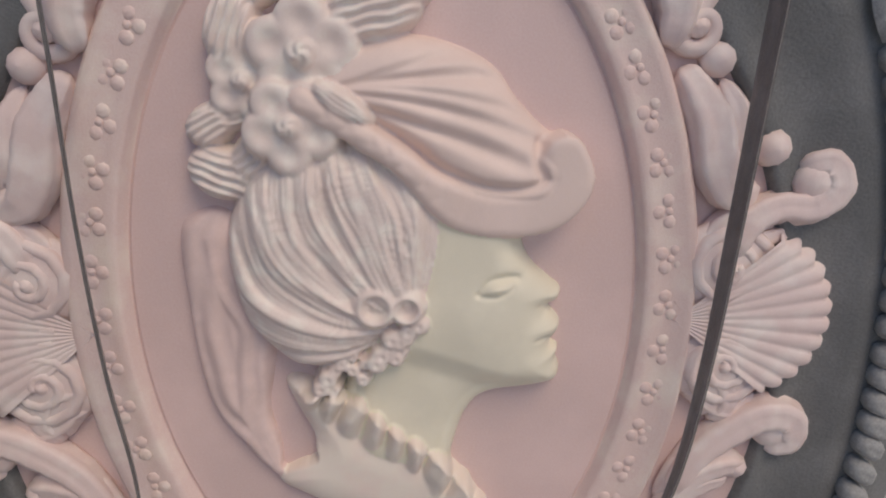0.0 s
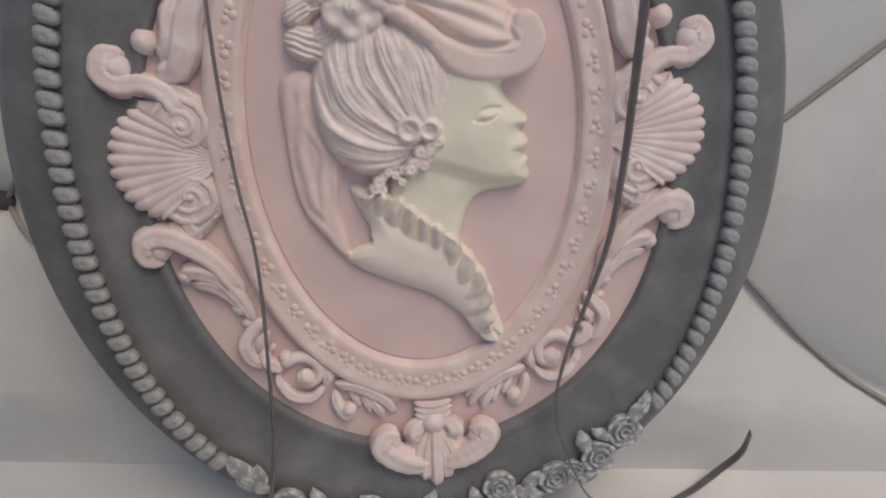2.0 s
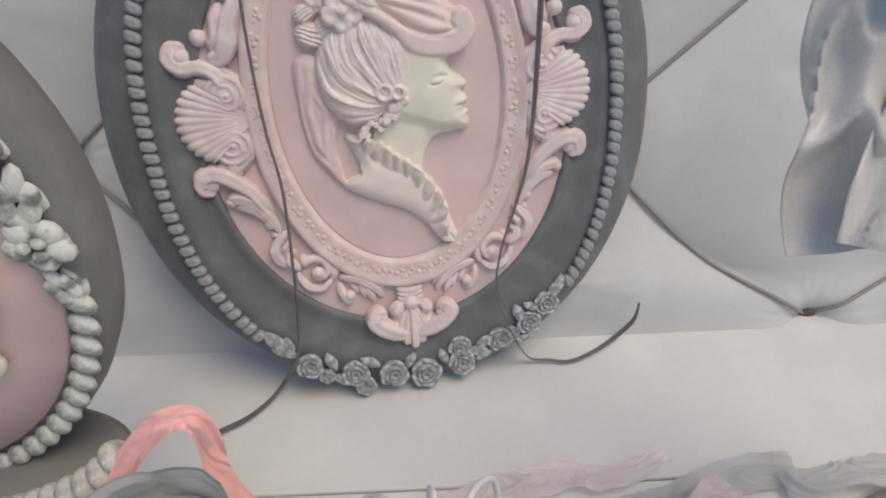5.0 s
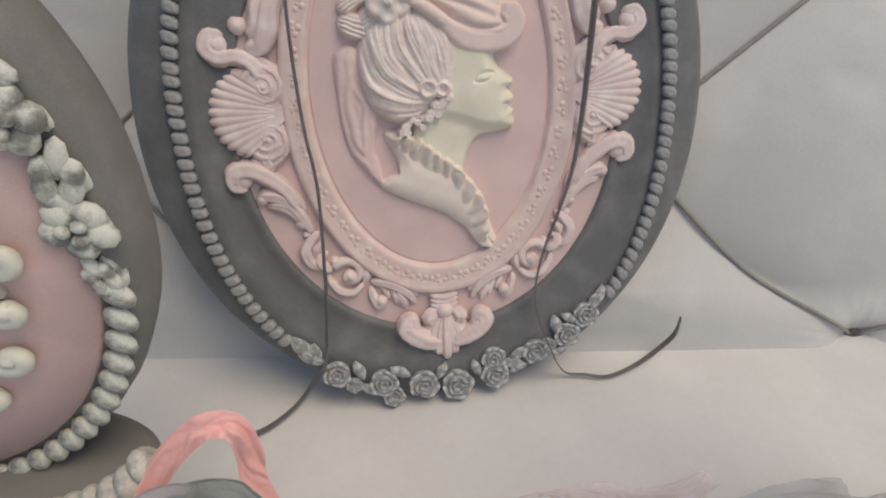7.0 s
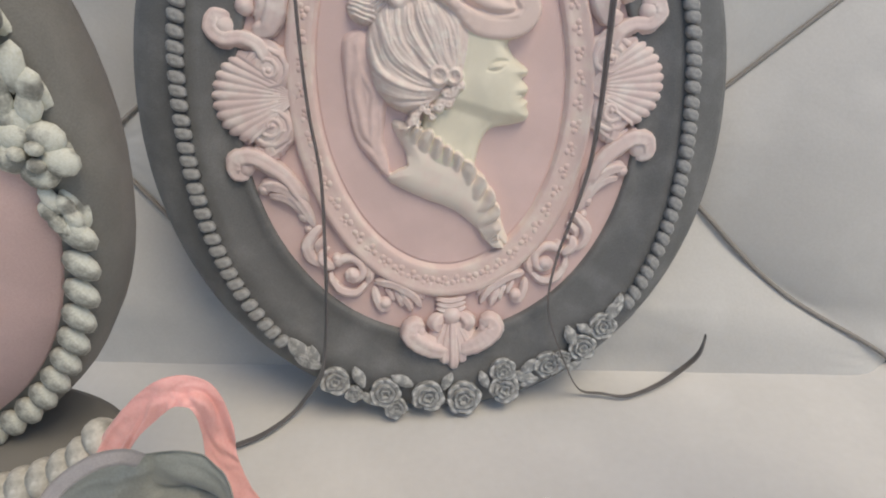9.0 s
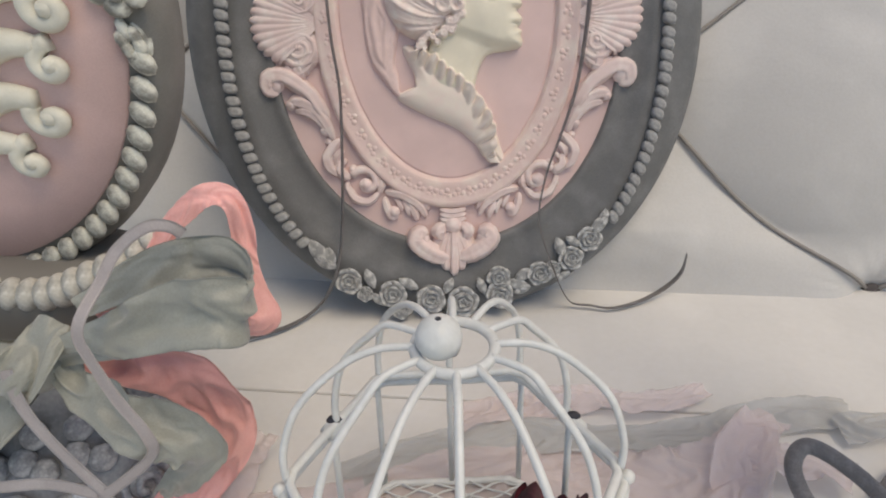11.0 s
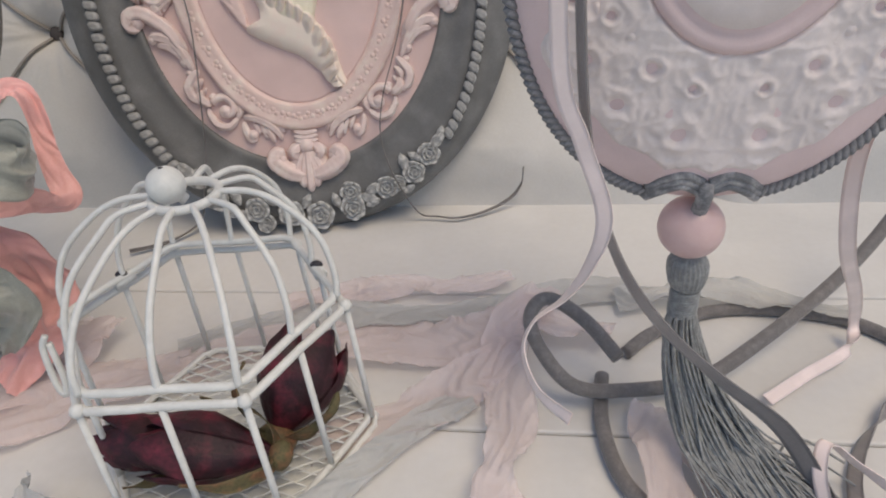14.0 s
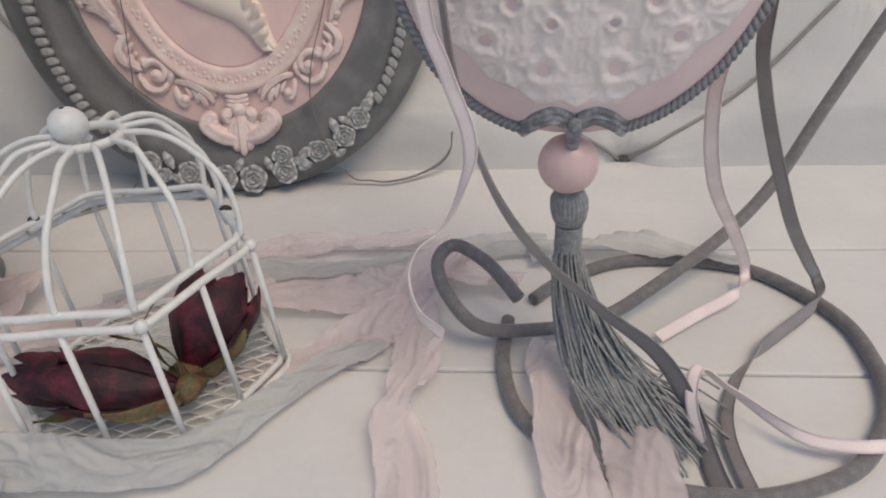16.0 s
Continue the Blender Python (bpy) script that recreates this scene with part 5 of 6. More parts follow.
# ---- crumpled silk strips on the table: path x, y, z, width, crease depth ----
silks = [
    (PINK_SILK, "crumpled pale pink silk strip lying beside the pedestal foot", [(-0.150, -0.170, 0.003), (-0.136, -0.167, 0.004), (-0.124, -0.158, 0.005), (-0.109, -0.152, 0.006), (-0.093, -0.143, 0.007), (-0.083, -0.128, 0.009), (-0.077, -0.107, 0.010), (-0.072, -0.094, 0.008)], [0.030, 0.032, 0.028, 0.036, 0.030], 0.0026),
    (PINK_SILK, "pale pink silk strip spread from the bow towards the cage", [(-0.135, -0.184, 0.003), (-0.113, -0.173, 0.004), (-0.099, -0.167, 0.005), (-0.086, -0.157, 0.006), (-0.074, -0.146, 0.006), (-0.060, -0.137, 0.005), (-0.040, -0.130, 0.004), (-0.018, -0.122, 0.003)], [0.024, 0.030, 0.036, 0.040, 0.034, 0.028], 0.0024),
    (PINK_SILK, "crumpled pale pink silk strip with frayed edges", [(0.012, -0.078, 0.003), (0.026, -0.072, 0.004), (0.039, -0.067, 0.004), (0.057, -0.064, 0.005), (0.075, -0.060, 0.005), (0.090, -0.063, 0.006), (0.105, -0.060, 0.006), (0.123, -0.051, 0.004)], [0.016, 0.017, 0.015, 0.013, 0.012, 0.008], 0.0022),
    (GREY_SILK, "pale grey silk strip lying along the planks", [(-0.03, -0.110, 0.002), (0.00, -0.094, 0.002), (0.04, -0.083, 0.002), (0.08, -0.081, 0.002), (0.116, -0.076, 0.003), (0.150, -0.064, 0.003), (0.182, -0.060, 0.004)], 0.017, 0.0008),
    (PINK_SILK, "wide pale pink silk strip crumpled behind the cage", [(-0.018, -0.128, 0.002), (0.006, -0.112, 0.003), (0.030, -0.105, 0.003), (0.055, -0.104, 0.004), (0.080, -0.103, 0.004), (0.104, -0.103, 0.005), (0.122, -0.094, 0.007), (0.136, -0.078, 0.009), (0.146, -0.070, 0.008)], [0.024, 0.028, 0.032, 0.032, 0.030, 0.020, 0.014], 0.0020),
    (PINK_SILK, "pale pink silk strip running slantwise to the knot", [(0.048, -0.166, 0.002), (0.069, -0.152, 0.003), (0.085, -0.146, 0.004), (0.101, -0.133, 0.005), (0.114, -0.119, 0.007), (0.124, -0.105, 0.009), (0.131, -0.090, 0.011), (0.136, -0.078, 0.011)], [0.018, 0.022, 0.022, 0.018, 0.014], 0.0024),
    (PINK_SILK, "pale pink silk strip twisting towards the table edge", [(0.138, -0.074, 0.012), (0.126, -0.088, 0.012), (0.119, -0.105, 0.009), (0.121, -0.122, 0.007), (0.123, -0.138, 0.006), (0.124, -0.153, 0.007), (0.121, -0.168, 0.010), (0.119, -0.180, 0.008), (0.124, -0.195, 0.005), (0.128, -0.212, 0.004), (0.129, -0.228, 0.003)], [0.014, 0.016, 0.019, 0.020, 0.020, 0.012, 0.019, 0.021, 0.020], 0.0011),
    (PINK_SILK, "pale pink silk strip folded under the tassel", [(0.176, -0.138, 0.006), (0.174, -0.149, 0.007), (0.175, -0.160, 0.010), (0.175, -0.172, 0.008), (0.177, -0.188, 0.0085), (0.180, -0.203, 0.006), (0.183, -0.218, 0.004)], [0.012, 0.015, 0.016, 0.013, 0.019, 0.020, 0.021], 0.0010),
    (PINK_SILK, "short pale pink silk strip lying beside the tassel", [(0.188, -0.152, 0.005), (0.191, -0.168, 0.006), (0.197, -0.182, 0.009), (0.201, -0.193, 0.0095), (0.203, -0.206, 0.006), (0.204, -0.220, 0.004)], [0.012, 0.014, 0.016, 0.022, 0.023, 0.022], 0.0010),
    (PINK_SILK, "pale pink silk end crossing behind the grey cord", [(0.128, -0.092, 0.009), (0.142, -0.094, 0.008), (0.154, -0.092, 0.007), (0.166, -0.098, 0.005)], 0.016, 0.0018),
    (GREY_SILK, "crumpled pale grey silk strip wound round the cage foot", [(-0.048, -0.190, 0.010), (-0.036, -0.202, 0.013), (-0.020, -0.2075, 0.0145), (-0.006, -0.2085, 0.0150), (0.010, -0.2080, 0.0145), (0.030, -0.2065, 0.0125), (0.047, -0.2035, 0.0105), (0.057, -0.194, 0.0090), (0.066, -0.180, 0.0075), (0.075, -0.167, 0.006), (0.085, -0.155, 0.005), (0.095, -0.145, 0.005), (0.108, -0.136, 0.004)], [0.012, 0.017, 0.020, 0.019, 0.017, 0.014, 0.011, 0.010, 0.012, 0.013], 0.0016),
    (GREY_SILK, "loose pale grey silk end hanging off the cage foot", [(-0.028, -0.211, 0.014), (-0.016, -0.2135, 0.011), (-0.008, -0.217, 0.007), (-0.006, -0.224, 0.005), (-0.014, -0.233, 0.004)], [0.008, 0.013, 0.016, 0.015], 0.0016),
    (GREY_SILK, "pale grey silk strip under the ring of cord", [(0.172, -0.072, 0.005), (0.196, -0.068, 0.007), (0.222, -0.067, 0.007), (0.248, -0.073, 0.005), (0.272, -0.080, 0.006)], [0.014, 0.016, 0.017, 0.015, 0.010], 0.0018),
]
for i, (mt, lab, pts, w, deep) in enumerate(silks):
    p = curve_pts(pts, 30)
    tan = np.gradient(p, axis=0)
    run = np.linspace(0, 1, len(p))
    roll = 0.22 * np.sin(11 * run + 1.7 * i)
    if "twisting" in lab:
        roll = roll + 0.7 * np.exp(-((run - 0.63) / 0.045) ** 2)
    if "cage foot" in lab:
        roll = 0.3 * roll + 0.95 * np.clip((0.95 - run) / 0.3, 0, 1)
    flat_ = np.linalg.norm(tan[:, :2], axis=1)
    side = np.stack([-tan[:, 1] * np.cos(roll), tan[:, 0] * np.cos(roll), flat_ * np.sin(roll)], 1)
    geo = cloth(p, side, w, i + 40, 0.95 * deep, 0.0006 if deep > 0.0014 else 0.0003, 0.11, 26, 0.00015, 0.0022, 0.0006 + 0.0003 * (i % 4), 1.25, 0.0034 if deep > 0.0014 else 0.0022)
    tagged(part("silk_strip", geo, mt), lab, "silk ribbon", "crumpled silk strips")


# ---- medallion on its pedestal, with the bow ----
med = thing("medallion", "oval pink plaster medallion with ivory scrolls and grey-edged rope rim", "medallion", m=pose(-0.161, -0.0985, 0.181, 88, 0, 0) @ Matrix.Diagonal((0.0113, 0.00995, 0.01, 1)))
MED_PINK = mat("matt_rose_plaster", (0.62, 0.43, 0.40), 0.6, 0.05, 0.5, 0.12, 22)
MED_GREY = mat("taupe_grey_plaster", (0.20, 0.19, 0.17), 0.6, 0.08, 0.6, 0.15, 22)
MED_IVORY = mat("ivory_relief_plaster", (0.72, 0.69, 0.58), 0.55, 0.06, 1.2, 0.15, 22)
MED_AGED = mat("antiqued_rope_plaster", (0.27, 0.26, 0.225), 0.6, 0.14, 1.4, 0.3, 20, second=(0.66, 0.65, 0.56), mixlo=0.40, mixhi=0.56)
prof = [(6.6, 7.9, -3.6), (7.7, 9.0, -2.9), (8.15, 9.45, -1.9), (8.3, 9.6, -1.0), (8.28, 9.5, -0.3), (8.1, 9.2, 0.1)]
part("body", loft([oval(0, 0, rx, ry, w, 72, 2.05) for rx, ry, w in prof]), MED_GREY, med, "smooth taupe grey body")
part("pink_face", loft([oval(0, 0, 7.6, 8.7, -0.2, 72, 2.05), oval(0, 0, 7.5, 8.6, 0.22, 72, 2.05), oval(0, 0, 6.0, 7.0, 0.55, 72, 2.05), oval(0, 0, 3.0, 4.0, 0.75, 72, 2.05)]), MED_PINK, med, "matt rose pink face")
rope3 = mesh_of("rope_bead", *ball((0, 0, 0), 0.37, 10, 8, 1.22, 0.82, 0.6))
ring3 = np.array(oval(0, 0, 7.95, 9.05, 0.0, 360, 2.05))
for i in range(0, 360, 5):
    x, y, _ = ring3[i]
    tx, ty, _ = ring3[(i + 2) % 360] - ring3[i - 2]
    if x > 3.5 and y > -1.6:
        continue
    part("rope_bead", rope3, MED_AGED, med, m=pose(x, y, 0.26, 0, 0, math.degrees(math.atan2(ty, tx)) + 46))
med_leaf_flat = mesh_of("leaf", *leaf_geo())
med_flower = mesh_of("flower", *merge(*[ball((0.62 * math.cos(q), 0.62 * math.sin(q), 0.08), 0.50, 10, 7, 1, 1, 0.62) for q in np.arange(5) * 2 * math.pi / 5], *[ball((0.30 * math.cos(q), 0.30 * math.sin(q), 0.38), 0.24, 8, 6, 1, 1, 0.8) for q in np.arange(3) * 2 * math.pi / 3]))
med_leaf = mesh_of("leaf", *merge(*[ball((0.34 * s * (1 - abs(y)), y * 0.9, 0.1 - 0.1 * abs(y)), 0.36, 8, 6, 0.75, 1.1, 0.6) for s in (-1, 1) for y in (-0.7, -0.25, 0.2)], ball((0, 0.5, 0.05), 0.42, 8, 6, 0.6, 1.3, 0.55)))
for i, (a, k) in enumerate([(-7, 0.8), (2, 0.85), (10, 1.15), (19, 0.85), (28, 1.1), (38, 0.9), (48, 1.2), (59, 0.9), (70, 1.1)]):
    x, y = 7.75 * math.cos(math.radians(a)), 8.85 * math.sin(math.radians(a))
    if i % 2:
        part("flower", med_flower, MED_AGED, med, m=pose(x - 0.1, y, 0.30, 0, 8, 50 * i) @ Matrix.Diagonal((0.78 * k, 0.86 * k, 0.75, 1)))
    else:
        part("bud_leaf", med_leaf, MED_AGED, med, m=pose(x, y, 0.28, 0, 12, a + 25 * (-1) ** (i // 2)) @ Matrix.Diagonal((0.78 * k, 0.86 * k, 0.75, 1)))
    part("leaf", med_leaf_flat, MED_AGED, med, m=pose(x * 1.02, y * 1.02, 0.10, 0, 10, a + 20) @ Matrix.Diagonal((0.8, 0.8, 0.9, 1)))


def m_scroll(pts, r, z=0.75):
    p = curve_pts([(*q, 0.0) for q in pts], 6)
    rr = np.interp(np.linspace(0, 1, len(p)), np.linspace(0, 1, len(r)), r)
    p[:, 2] = z
    return tube(p, rr, 8, 0.8)


lumps = random.Random(21)
for k, yy in enumerate((4.4, 2.9, 1.4, -0.1, -1.6, -3.1, -4.5)):
    w_ = (5.7, 6.3, 6.7, 6.8, 6.5, 6.0, 5.1)[k]
    for s in (-1, 1):
        part("ivory_scroll", merge(curl(s * (w_ - 0.7), yy, 0.62, 90 + 60 * (k % 2), s * 0.85, 0.27, 0.72), m_scroll([(s * (w_ - 1.0), yy + 0.5), (s * (w_ - 2.0), yy + 0.55), (s * (w_ - 2.9), yy - 0.1), (s * (w_ - 2.5), yy - 0.6)], (0.30, 0.46, 0.42, 0.24))), MED_IVORY, med)
        part("ivory_leaf", merge(*[ball((s * (0.8 + 0.75 * j + lumps.uniform(-0.2, 0.2)), yy + lumps.uniform(-0.5, 0.5), 0.72), lumps.uniform(0.3, 0.5), 9, 6, 1.2, 0.8, 0.7) for j in range(int(w_ - 2.4))]), MED_IVORY, med)
part("ivory_spine", m_scroll([(0, 4.6), (0, 0), (0, -5.8)], (0.7, 1.1, 0.6), 0.6), MED_IVORY, med)

ped = thing("pedestal", "grey plaster pedestal with rope rim and flower relief", "pedestal", m=pose(-0.137, -0.104, 0, 0, 0, 0))
part("foot", loft([oval(0, 0, rx, ry, z, 64) for rx, ry, z in ((0.043, 0.039, 0.0), (0.046, 0.042, 0.003), (0.045, 0.041, 0.016), (0.038, 0.034, 0.030), (0.024, 0.022, 0.044), (0.021, 0.020, 0.055), (0.028, 0.022, 0.068))]), mat("blue_grey_plaster", (0.24, 0.245, 0.26), 0.6, 0.12, 60, 0.2, 600, second=(0.36, 0.365, 0.38)), ped)
ped_aged = mat("dry_brushed_blue_grey", (0.30, 0.31, 0.335), 0.6, 0.14, 200, 0.3, 900, second=(0.58, 0.59, 0.61))
five = merge(*[ball((0.0055 * math.cos(a), 0.0055 * math.sin(a), 0.001), 0.0042, 9, 6, 1, 1, 0.55) for a in np.arange(5) * 2 * math.pi / 5], tube([(0.0026 * math.cos(a), 0.0026 * math.sin(a), 0.0032) for a in np.linspace(0, 2 * math.pi, 16)[:-1]], 0.0008, 6, closed=True))
swirl = merge(tube(np.stack([0.008 * np.linspace(1, 0.15, 30) * np.cos(np.linspace(0, 11, 30)), 0.008 * np.linspace(1, 0.15, 30) * np.sin(np.linspace(0, 11, 30)), np.linspace(0.001, 0.004, 30)], 1), 0.0014, 6), ball((0, 0, 0), 0.0075, 12, 6, 1, 1, 0.35))
for i, a in enumerate((-168, -143, -117, -90, -62, -36, -10)):
    ar = math.radians(a)
    q = Matrix.Translation((0.0455 * math.cos(ar), 0.0415 * math.sin(ar), 0.0165)) @ Euler((radians(74), 0, ar + math.pi / 2)).to_matrix().to_4x4() @ Matrix.Scale(1.12, 4)
    part("swirl" if i % 2 else "flower", swirl if i % 2 else five, ped_aged, ped, m=q)
    for da, z in ((0.05, 0.034), (0.25, 0.031), (0.15, 0.041)):
        k_ = 0.040 - 0.9 * (z - 0.03)
        part("berry", ball((0, 0, 0), 0.0052, 10, 7, 1, 1, 0.8), ped_aged, ped, m=pose(k_ * math.cos(ar + da), 0.9 * k_ * math.sin(ar + da), z, 50, 0, math.degrees(ar) + 90))
RIM = mat("antiqued_rim_plaster", (0.30, 0.29, 0.26), 0.6, 0.12, 150, 0.3, 900, second=(0.58, 0.56, 0.50), mixlo=0.36, mixhi=0.56)
rim_bead = mesh_of("rim_bead", *ball((0, 0, 0), 0.0052, 10, 8, 0.72, 1.0, 1.15))
rim_path = curve_pts([(-0.200, -0.114, 0.117), (-0.185, -0.116, 0.111), (-0.165, -0.118, 0.104), (-0.145, -0.120, 0.099), (-0.127, -0.120, 0.099), (-0.113, -0.120, 0.100), (-0.098, -0.120, 0.106), (-0.086, -0.118, 0.111), (-0.078, -0.115, 0.116), (-0.074, -0.110, 0.121)], 8)
rim_arc = np.concatenate([[0], np.cumsum(np.linalg.norm(np.diff(rim_path, axis=0), axis=1))])
for s in np.arange(0.002, rim_arc[-1], 0.0062):
    x, y, z = (np.interp(s, rim_arc, rim_path[:, c]) for c in range(3))
    x2, z2 = (np.interp(s + 0.002, rim_arc, rim_path[:, c]) for c in (0, 2))
    part("rim_bead", rim_bead, RIM, ped, m=pose(x + 0.137, y + 0.104, z - 0.004, 0, -math.degrees(math.atan2(z2 - z, x2 - x)) + 14, 0))
part("bowl", loft([oval(0.0, 0.004, rx, ry, z, 64) for rx, ry, z in ((0.030, 0.020, 0.066), (0.044, 0.024, 0.080), (0.052, 0.024, 0.090), (0.054, 0.023, 0.096), (0.050, 0.020, 0.099), (0.030, 0.012, 0.099))]), MED_GREY, ped, "taupe bowl under the medallion")

bow = thing("ribbon_bow", "big coral and grey-green silk ribbon bow tied round the pedestal", "bow", m=Matrix.Identity(4))
bows = [
    ("coral_loop", CORAL, [(-0.0930, -0.1290, 0.0930), (-0.0840, -0.1240, 0.1020), (-0.0745, -0.1190, 0.1125), (-0.0660, -0.1150, 0.1225), (-0.0575, -0.1130, 0.1290), (-0.0500, -0.1125, 0.1275), (-0.0480, -0.1130, 0.1180), (-0.0485, -0.1145, 0.1060), (-0.0465, -0.1170, 0.0960), (-0.0430, -0.1200, 0.0900), (-0.0470, -0.1220, 0.0865), (-0.0596, -0.1230, 0.0880), (-0.0747, -0.1270, 0.0870), (-0.0928, -0.1310, 0.0841)], [(0.6, -0.4, -0.65), (0.6, -0.4, -0.65), (0.6, -0.45, -0.65), (0.45, -0.5, -0.7), (0.1, -0.55, -0.8), (-0.5, -0.6, -0.5), (-0.85, -0.5, 0.0), (-0.85, -0.5, 0.1), (-0.8, -0.45, 0.3), (-0.4, -0.3, 0.8), (0, 0.0, 0.9), (0, 0.4, 0.86), (0, 0.5, 0.86)], [0.007, 0.008, 0.0078, 0.0072, 0.0070, 0.0070, 0.0075, 0.0095, 0.011, 0.011, 0.009, 0.008], 0.0008),
    ("grey_green_loop", SAGE, [(-0.1053, -0.1370, 0.0853), (-0.0790, -0.1430, 0.0985), (-0.0570, -0.1470, 0.1097), (-0.0436, -0.1470, 0.1122), (-0.0386, -0.1430, 0.1092), (-0.0397, -0.1350, 0.1081), (-0.0442, -0.1290, 0.1105), (-0.0539, -0.1270, 0.1134), (-0.0695, -0.1280, 0.1118), (-0.0974, -0.1310, 0.0985)], [(-0.35, 0.4, 0.8), (-0.35, 0.4, 0.8), (-0.3, 0.3, 0.86), (-0.1, 0.3, 0.9), (0.1, 0.3, 0.9), (-0.2, 0.2, 0.9), (-0.4, 0.4, 0.8), (-0.4, 0.4, 0.8)], [0.008, 0.014, 0.019, 0.019, 0.017, 0.017, 0.018, 0.014, 0.007], 0.0018),
    ("coral_tail", CORAL, [(-0.1103, -0.1300, 0.0758), (-0.0927, -0.1270, 0.0743), (-0.0799, -0.1250, 0.0702), (-0.0694, -0.1240, 0.0631), (-0.0639, -0.1240, 0.0528), (-0.0635, -0.1260, 0.0415), (-0.0709, -0.1300, 0.0293), (-0.0804, -0.1380, 0.0198), (-0.0885, -0.1450, 0.0125)], [(0, 0.45, 0.86), (0.1, 0.45, 0.86), (0.35, 0.4, 0.8), (0.7, 0.2, 0.5), (0.95, 0.1, 0.2), (0.95, -0.1, -0.2), (0.8, -0.2, -0.4), (0.7, -0.2, -0.5)], [0.007, 0.014, 0.018, 0.021, 0.020, 0.018, 0.015], 0.0026),
    ("grey_tail", SAGE, [(-0.1037, -0.1390, 0.0833), (-0.0926, -0.1430, 0.0755), (-0.0779, -0.1470, 0.0690), (-0.0656, -0.1480, 0.0644), (-0.0613, -0.1460, 0.0554), (-0.0698, -0.1440, 0.0425), (-0.0805, -0.1430, 0.0309)], [(0.4, 0.45, 0.75), (0.45, 0.4, 0.75), (0.3, 0.4, 0.85), (0.6, 0.3, 0.7), (0.95, 0.1, 0.1), (0.85, 0.0, -0.4)], [0.007, 0.015, 0.019, 0.018, 0.013, 0.008], 0.0022),
    ("grey_green_loop", SAGE, [(-0.116, -0.137, 0.083), (-0.130, -0.143, 0.087), (-0.150, -0.147, 0.092), (-0.176, -0.144, 0.092), (-0.190, -0.138, 0.086), (-0.160, -0.136, 0.080), (-0.118, -0.132, 0.080)], [(0.1, 0.45, 0.86)], [0.007, 0.015, 0.022, 0.018, 0.010], 0.0026),
    ("grey_tail", SAGE, [(-0.114, -0.139, 0.078), (-0.121, -0.146, 0.070), (-0.131, -0.149, 0.062), (-0.146, -0.150, 0.056), (-0.160, -0.150, 0.046)], [(0.6, 0.3, 0.7), (0.4, 0.4, 0.8), (0.3, 0.4, 0.85)], [0.008, 0.016, 0.022, 0.022], 0.0020),
    ("knot", SAGE, [(-0.121, -0.132, 0.070), (-0.118, -0.146, 0.076), (-0.112, -0.151, 0.083), (-0.106, -0.147, 0.090), (-0.102, -0.134, 0.096)], [(0.8, 0.1, -0.5), (0.8, 0.0, -0.5)], [0.012, 0.015, 0.015, 0.012], 0.0022),
]
for i, (nm, mt, pts, side, w, deep) in enumerate(bows):
    side = side * 2 if len(side) == 1 else side
    part(nm, cloth(curve_pts(pts, 16), side, w, i + 70, 1.6 * deep, 0.0006, 0.03, 24, 0.0003, 0.0, None, 1.5, 0.0026), mt, bow)
part("knot", ball((-0.111, -0.139, 0.082), 0.0080, 16, 10, 1.1, 0.9, 1.1), SAGE, bow)
MAUVE = mat("mauve_grey_satin", (0.36, 0.325, 0.32), 0.45, 0.06, 80, 0.15, 2000, sheen=0.3)
for i, (pts, side, w) in enumerate([
    ([(-0.0583, -0.1280, 0.1243), (-0.0609, -0.1300, 0.1278), (-0.0658, -0.1330, 0.1287), (-0.0736, -0.1360, 0.1232), (-0.0769, -0.1420, 0.1167), (-0.0791, -0.1500, 0.1114), (-0.0807, -0.1520, 0.1058), (-0.0789, -0.1530, 0.0986), (-0.0749, -0.1540, 0.0858), (-0.0693, -0.1550, 0.0735), (-0.0702, -0.1550, 0.0645), (-0.0816, -0.1570, 0.0538), (-0.0988, -0.1590, 0.0399), (-0.1161, -0.1620, 0.0238)], [(0.3, 0.3, 0.85), (0.0, 0.5, 0.85), (-0.4, 0.4, 0.75), (-0.8, 0.2, 0.5), (-0.9, 0.1, 0.2), (-0.95, 0, 0), (-0.9, -0.1, -0.4), (-0.7, -0.3, -0.6), (-0.6, -0.4, -0.7), (-0.9, -0.1, -0.1), (-0.7, 0.2, 0.6), (-0.6, 0.3, 0.7)], 0.0034),
    ([(-0.1095, -0.1500, 0.0904), (-0.1076, -0.1520, 0.0785), (-0.1025, -0.1540, 0.0686), (-0.0951, -0.1560, 0.0584), (-0.0870, -0.1580, 0.0492)], [(0.75, 0.3, 0.55), (0.65, 0.3, 0.65)], 0.0038),
    ([(-0.1406, -0.1550, 0.0438), (-0.1246, -0.1560, 0.0464), (-0.1063, -0.1570, 0.0508), (-0.0902, -0.1580, 0.0490)], [(0.0, 0.45, 0.86), (0.0, 0.45, 0.86)], 0.0036)]):
    part("narrow_tail", cloth(curve_pts(pts, 9), side, w, i + 90, 0.0, 0.0001, 0.0, 4, 0.0003), MAUVE, bow)

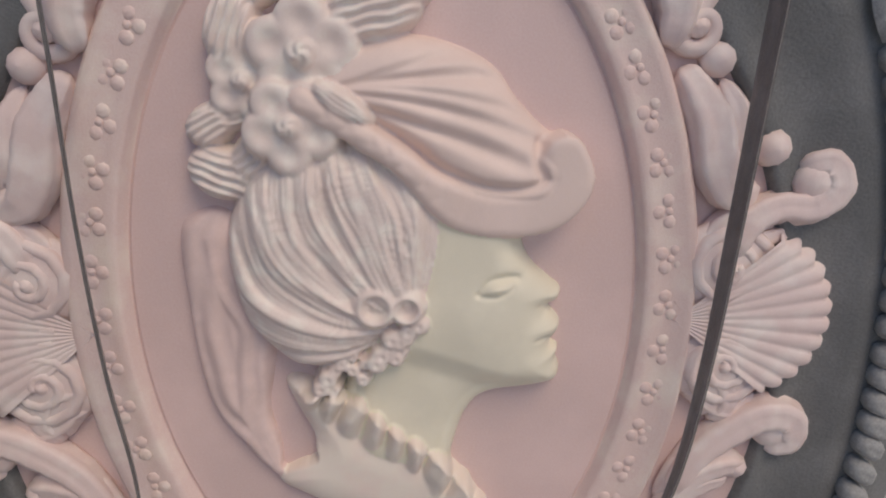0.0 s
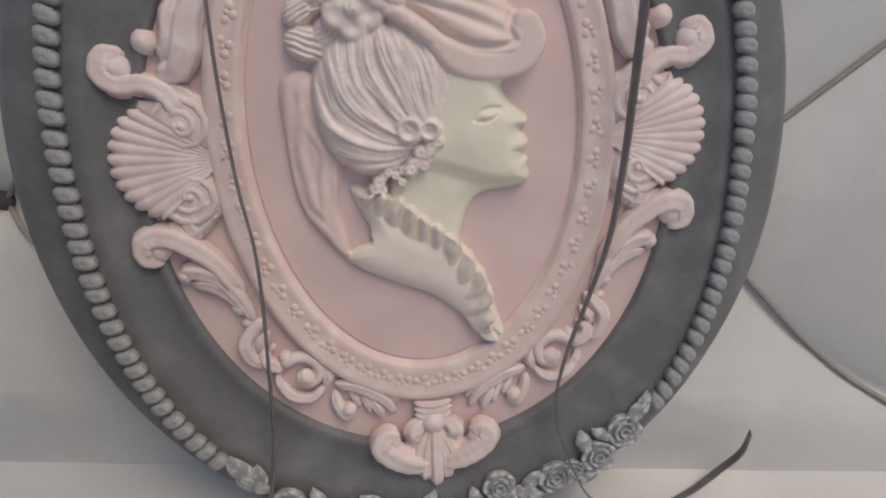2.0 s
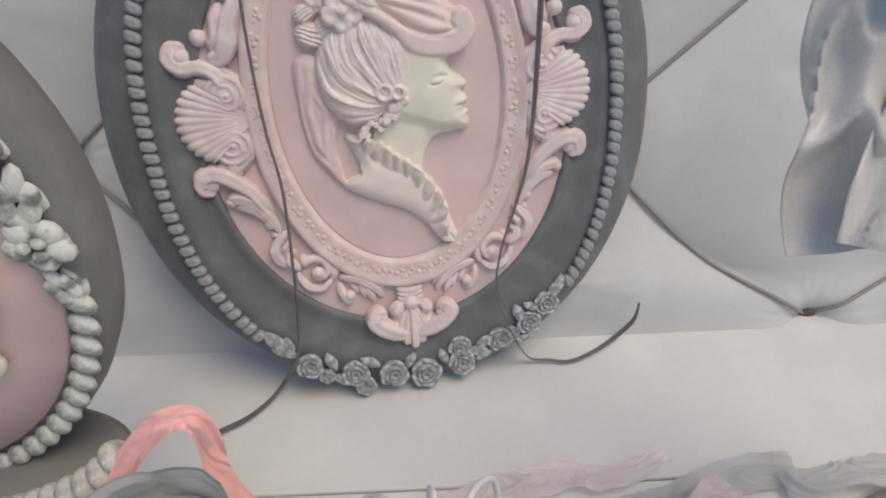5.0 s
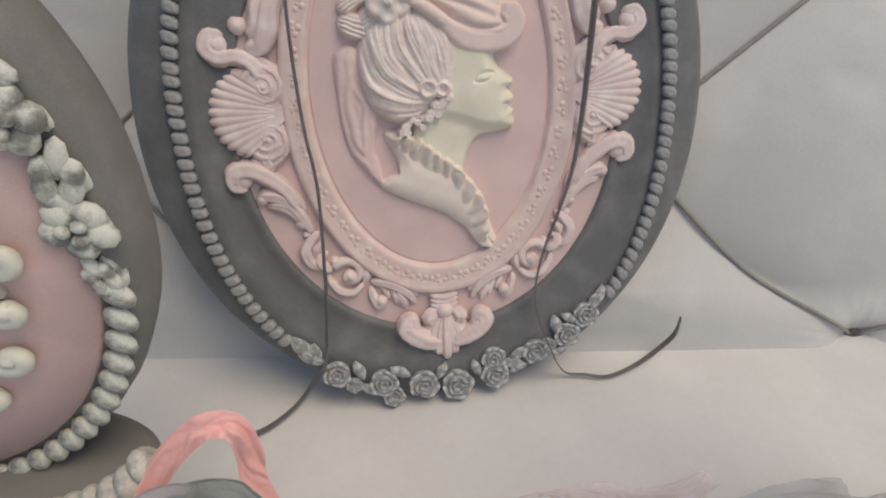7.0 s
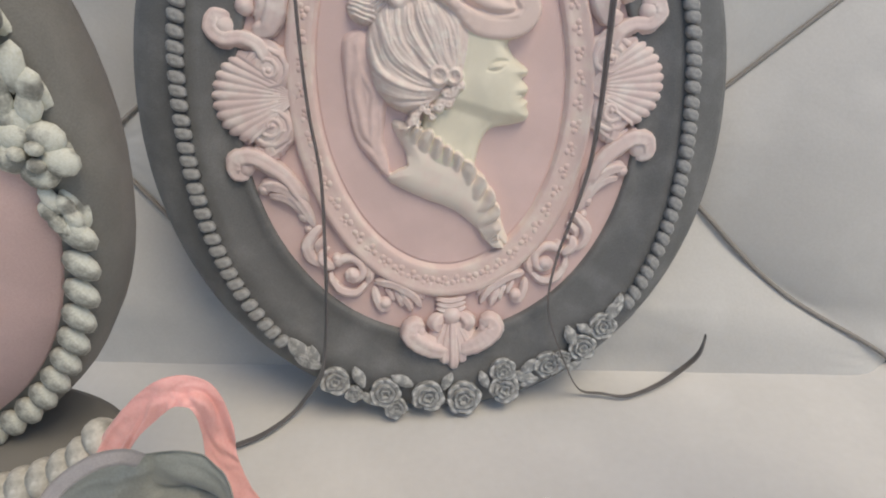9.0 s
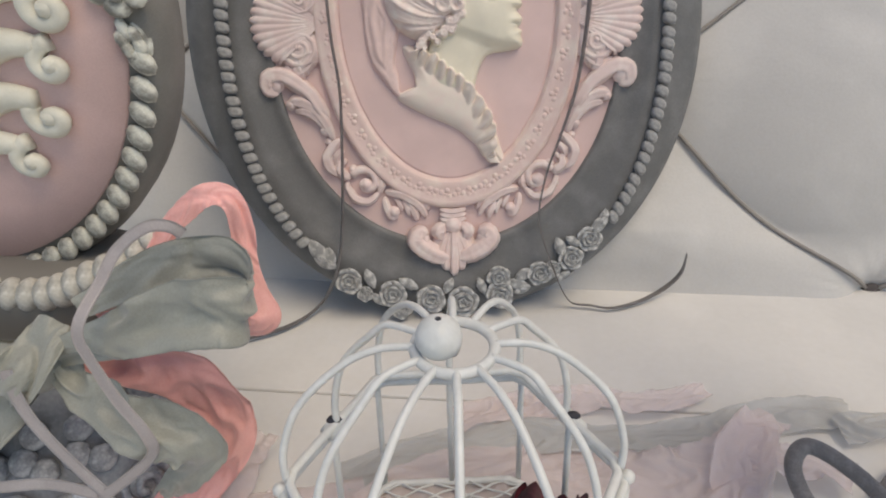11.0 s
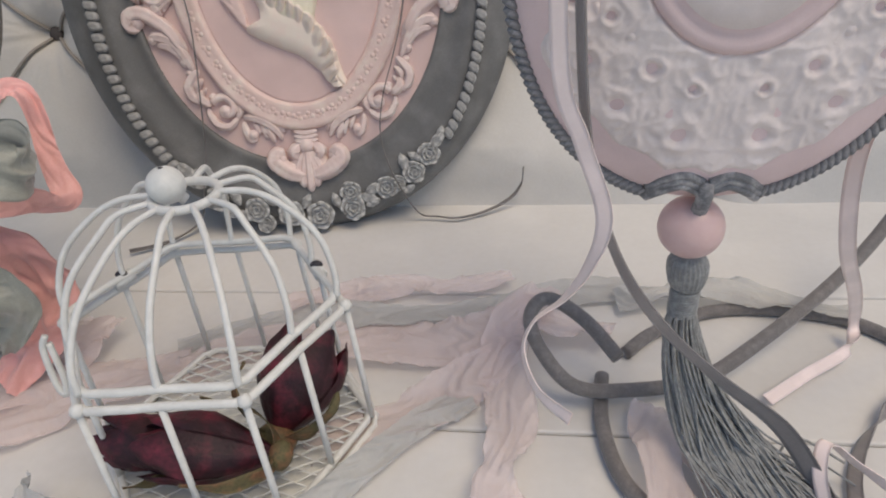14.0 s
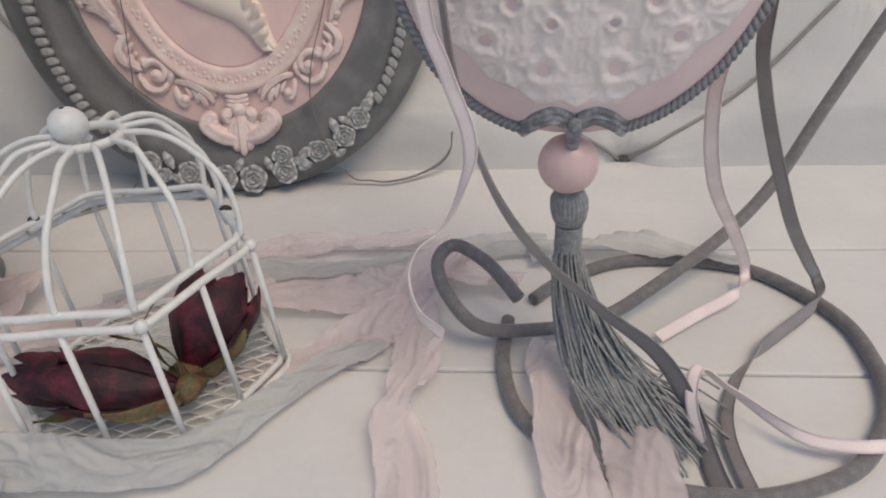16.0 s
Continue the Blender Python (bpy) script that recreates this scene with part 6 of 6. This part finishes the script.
# ---- the second bow, hung on the pendant's ribbon ----
BLUE_SILK = mat("blue_grey_satin", (0.60, 0.56, 0.53), 0.4, 0.08, 40, 0.15, 1500, sheen=0.3)
bow2 = thing("hanging_bow", "soft blue-grey satin bow with pink ribbon hung beside the pendant", "bow", m=Matrix.Translation((0.0282, -0.1301, 0.1682)) @ Matrix.Scale(0.4, 4))
for i, (nm, mt, pts, side, w) in enumerate([
    ("loop", BLUE_SILK, [(0.134, -0.070, 0.222), (0.124, -0.060, 0.222), (0.110, -0.056, 0.214), (0.106, -0.062, 0.198), (0.108, -0.074, 0.178), (0.104, -0.082, 0.160), (0.104, -0.094, 0.148)], [(0.6, -0.5, 0.4), (0.5, -0.4, 0.6), (0.8, -0.4, 0.2), (0.9, -0.3, 0.1), (0.9, -0.4, 0.1), (0.9, -0.4, 0.2)], [0.020, 0.026, 0.030, 0.032, 0.034]),
    ("loop", BLUE_SILK, [(0.134, -0.072, 0.204), (0.130, -0.078, 0.192), (0.124, -0.086, 0.176), (0.119, -0.094, 0.160), (0.116, -0.100, 0.150)], [(0.9, -0.3, 0.1), (0.9, -0.3, 0.0), (0.9, -0.2, 0.2), (0.9, -0.1, 0.4)], [0.024, 0.034, 0.040, 0.036]),
    ("pink_tail", PINK_RIBBON, [(0.150, -0.085, 0.205), (0.147, -0.095, 0.185), (0.146, -0.104, 0.165), (0.148, -0.112, 0.150)], [(0.8, -0.5, 0.1), (0.8, -0.4, 0.1)], [0.020, 0.022]),
]):
    part(nm, cloth(curve_pts(pts, 12), side, w, i + 110, 0.0075, 0.0, 0.0, 20, 0.0005, 0.004), mt, bow2)
part("knot", ball((0.140, -0.078, 0.212), 0.010, 14, 9, 1.2, 0.8, 1.0), BLUE_SILK, bow2)
part("hanging_ribbon", strip(curve_pts([(0.140, -0.078, 0.212), (0.22, -0.07, 0.25), (0.30, -0.045, 0.28), (0.378, -0.030, 0.292), (0.384, -0.026, 0.27)], 5), (0, 0.4, 1), 0.010, 0, 1, 0.0006, 3), GREY_RIBBON, bow2)
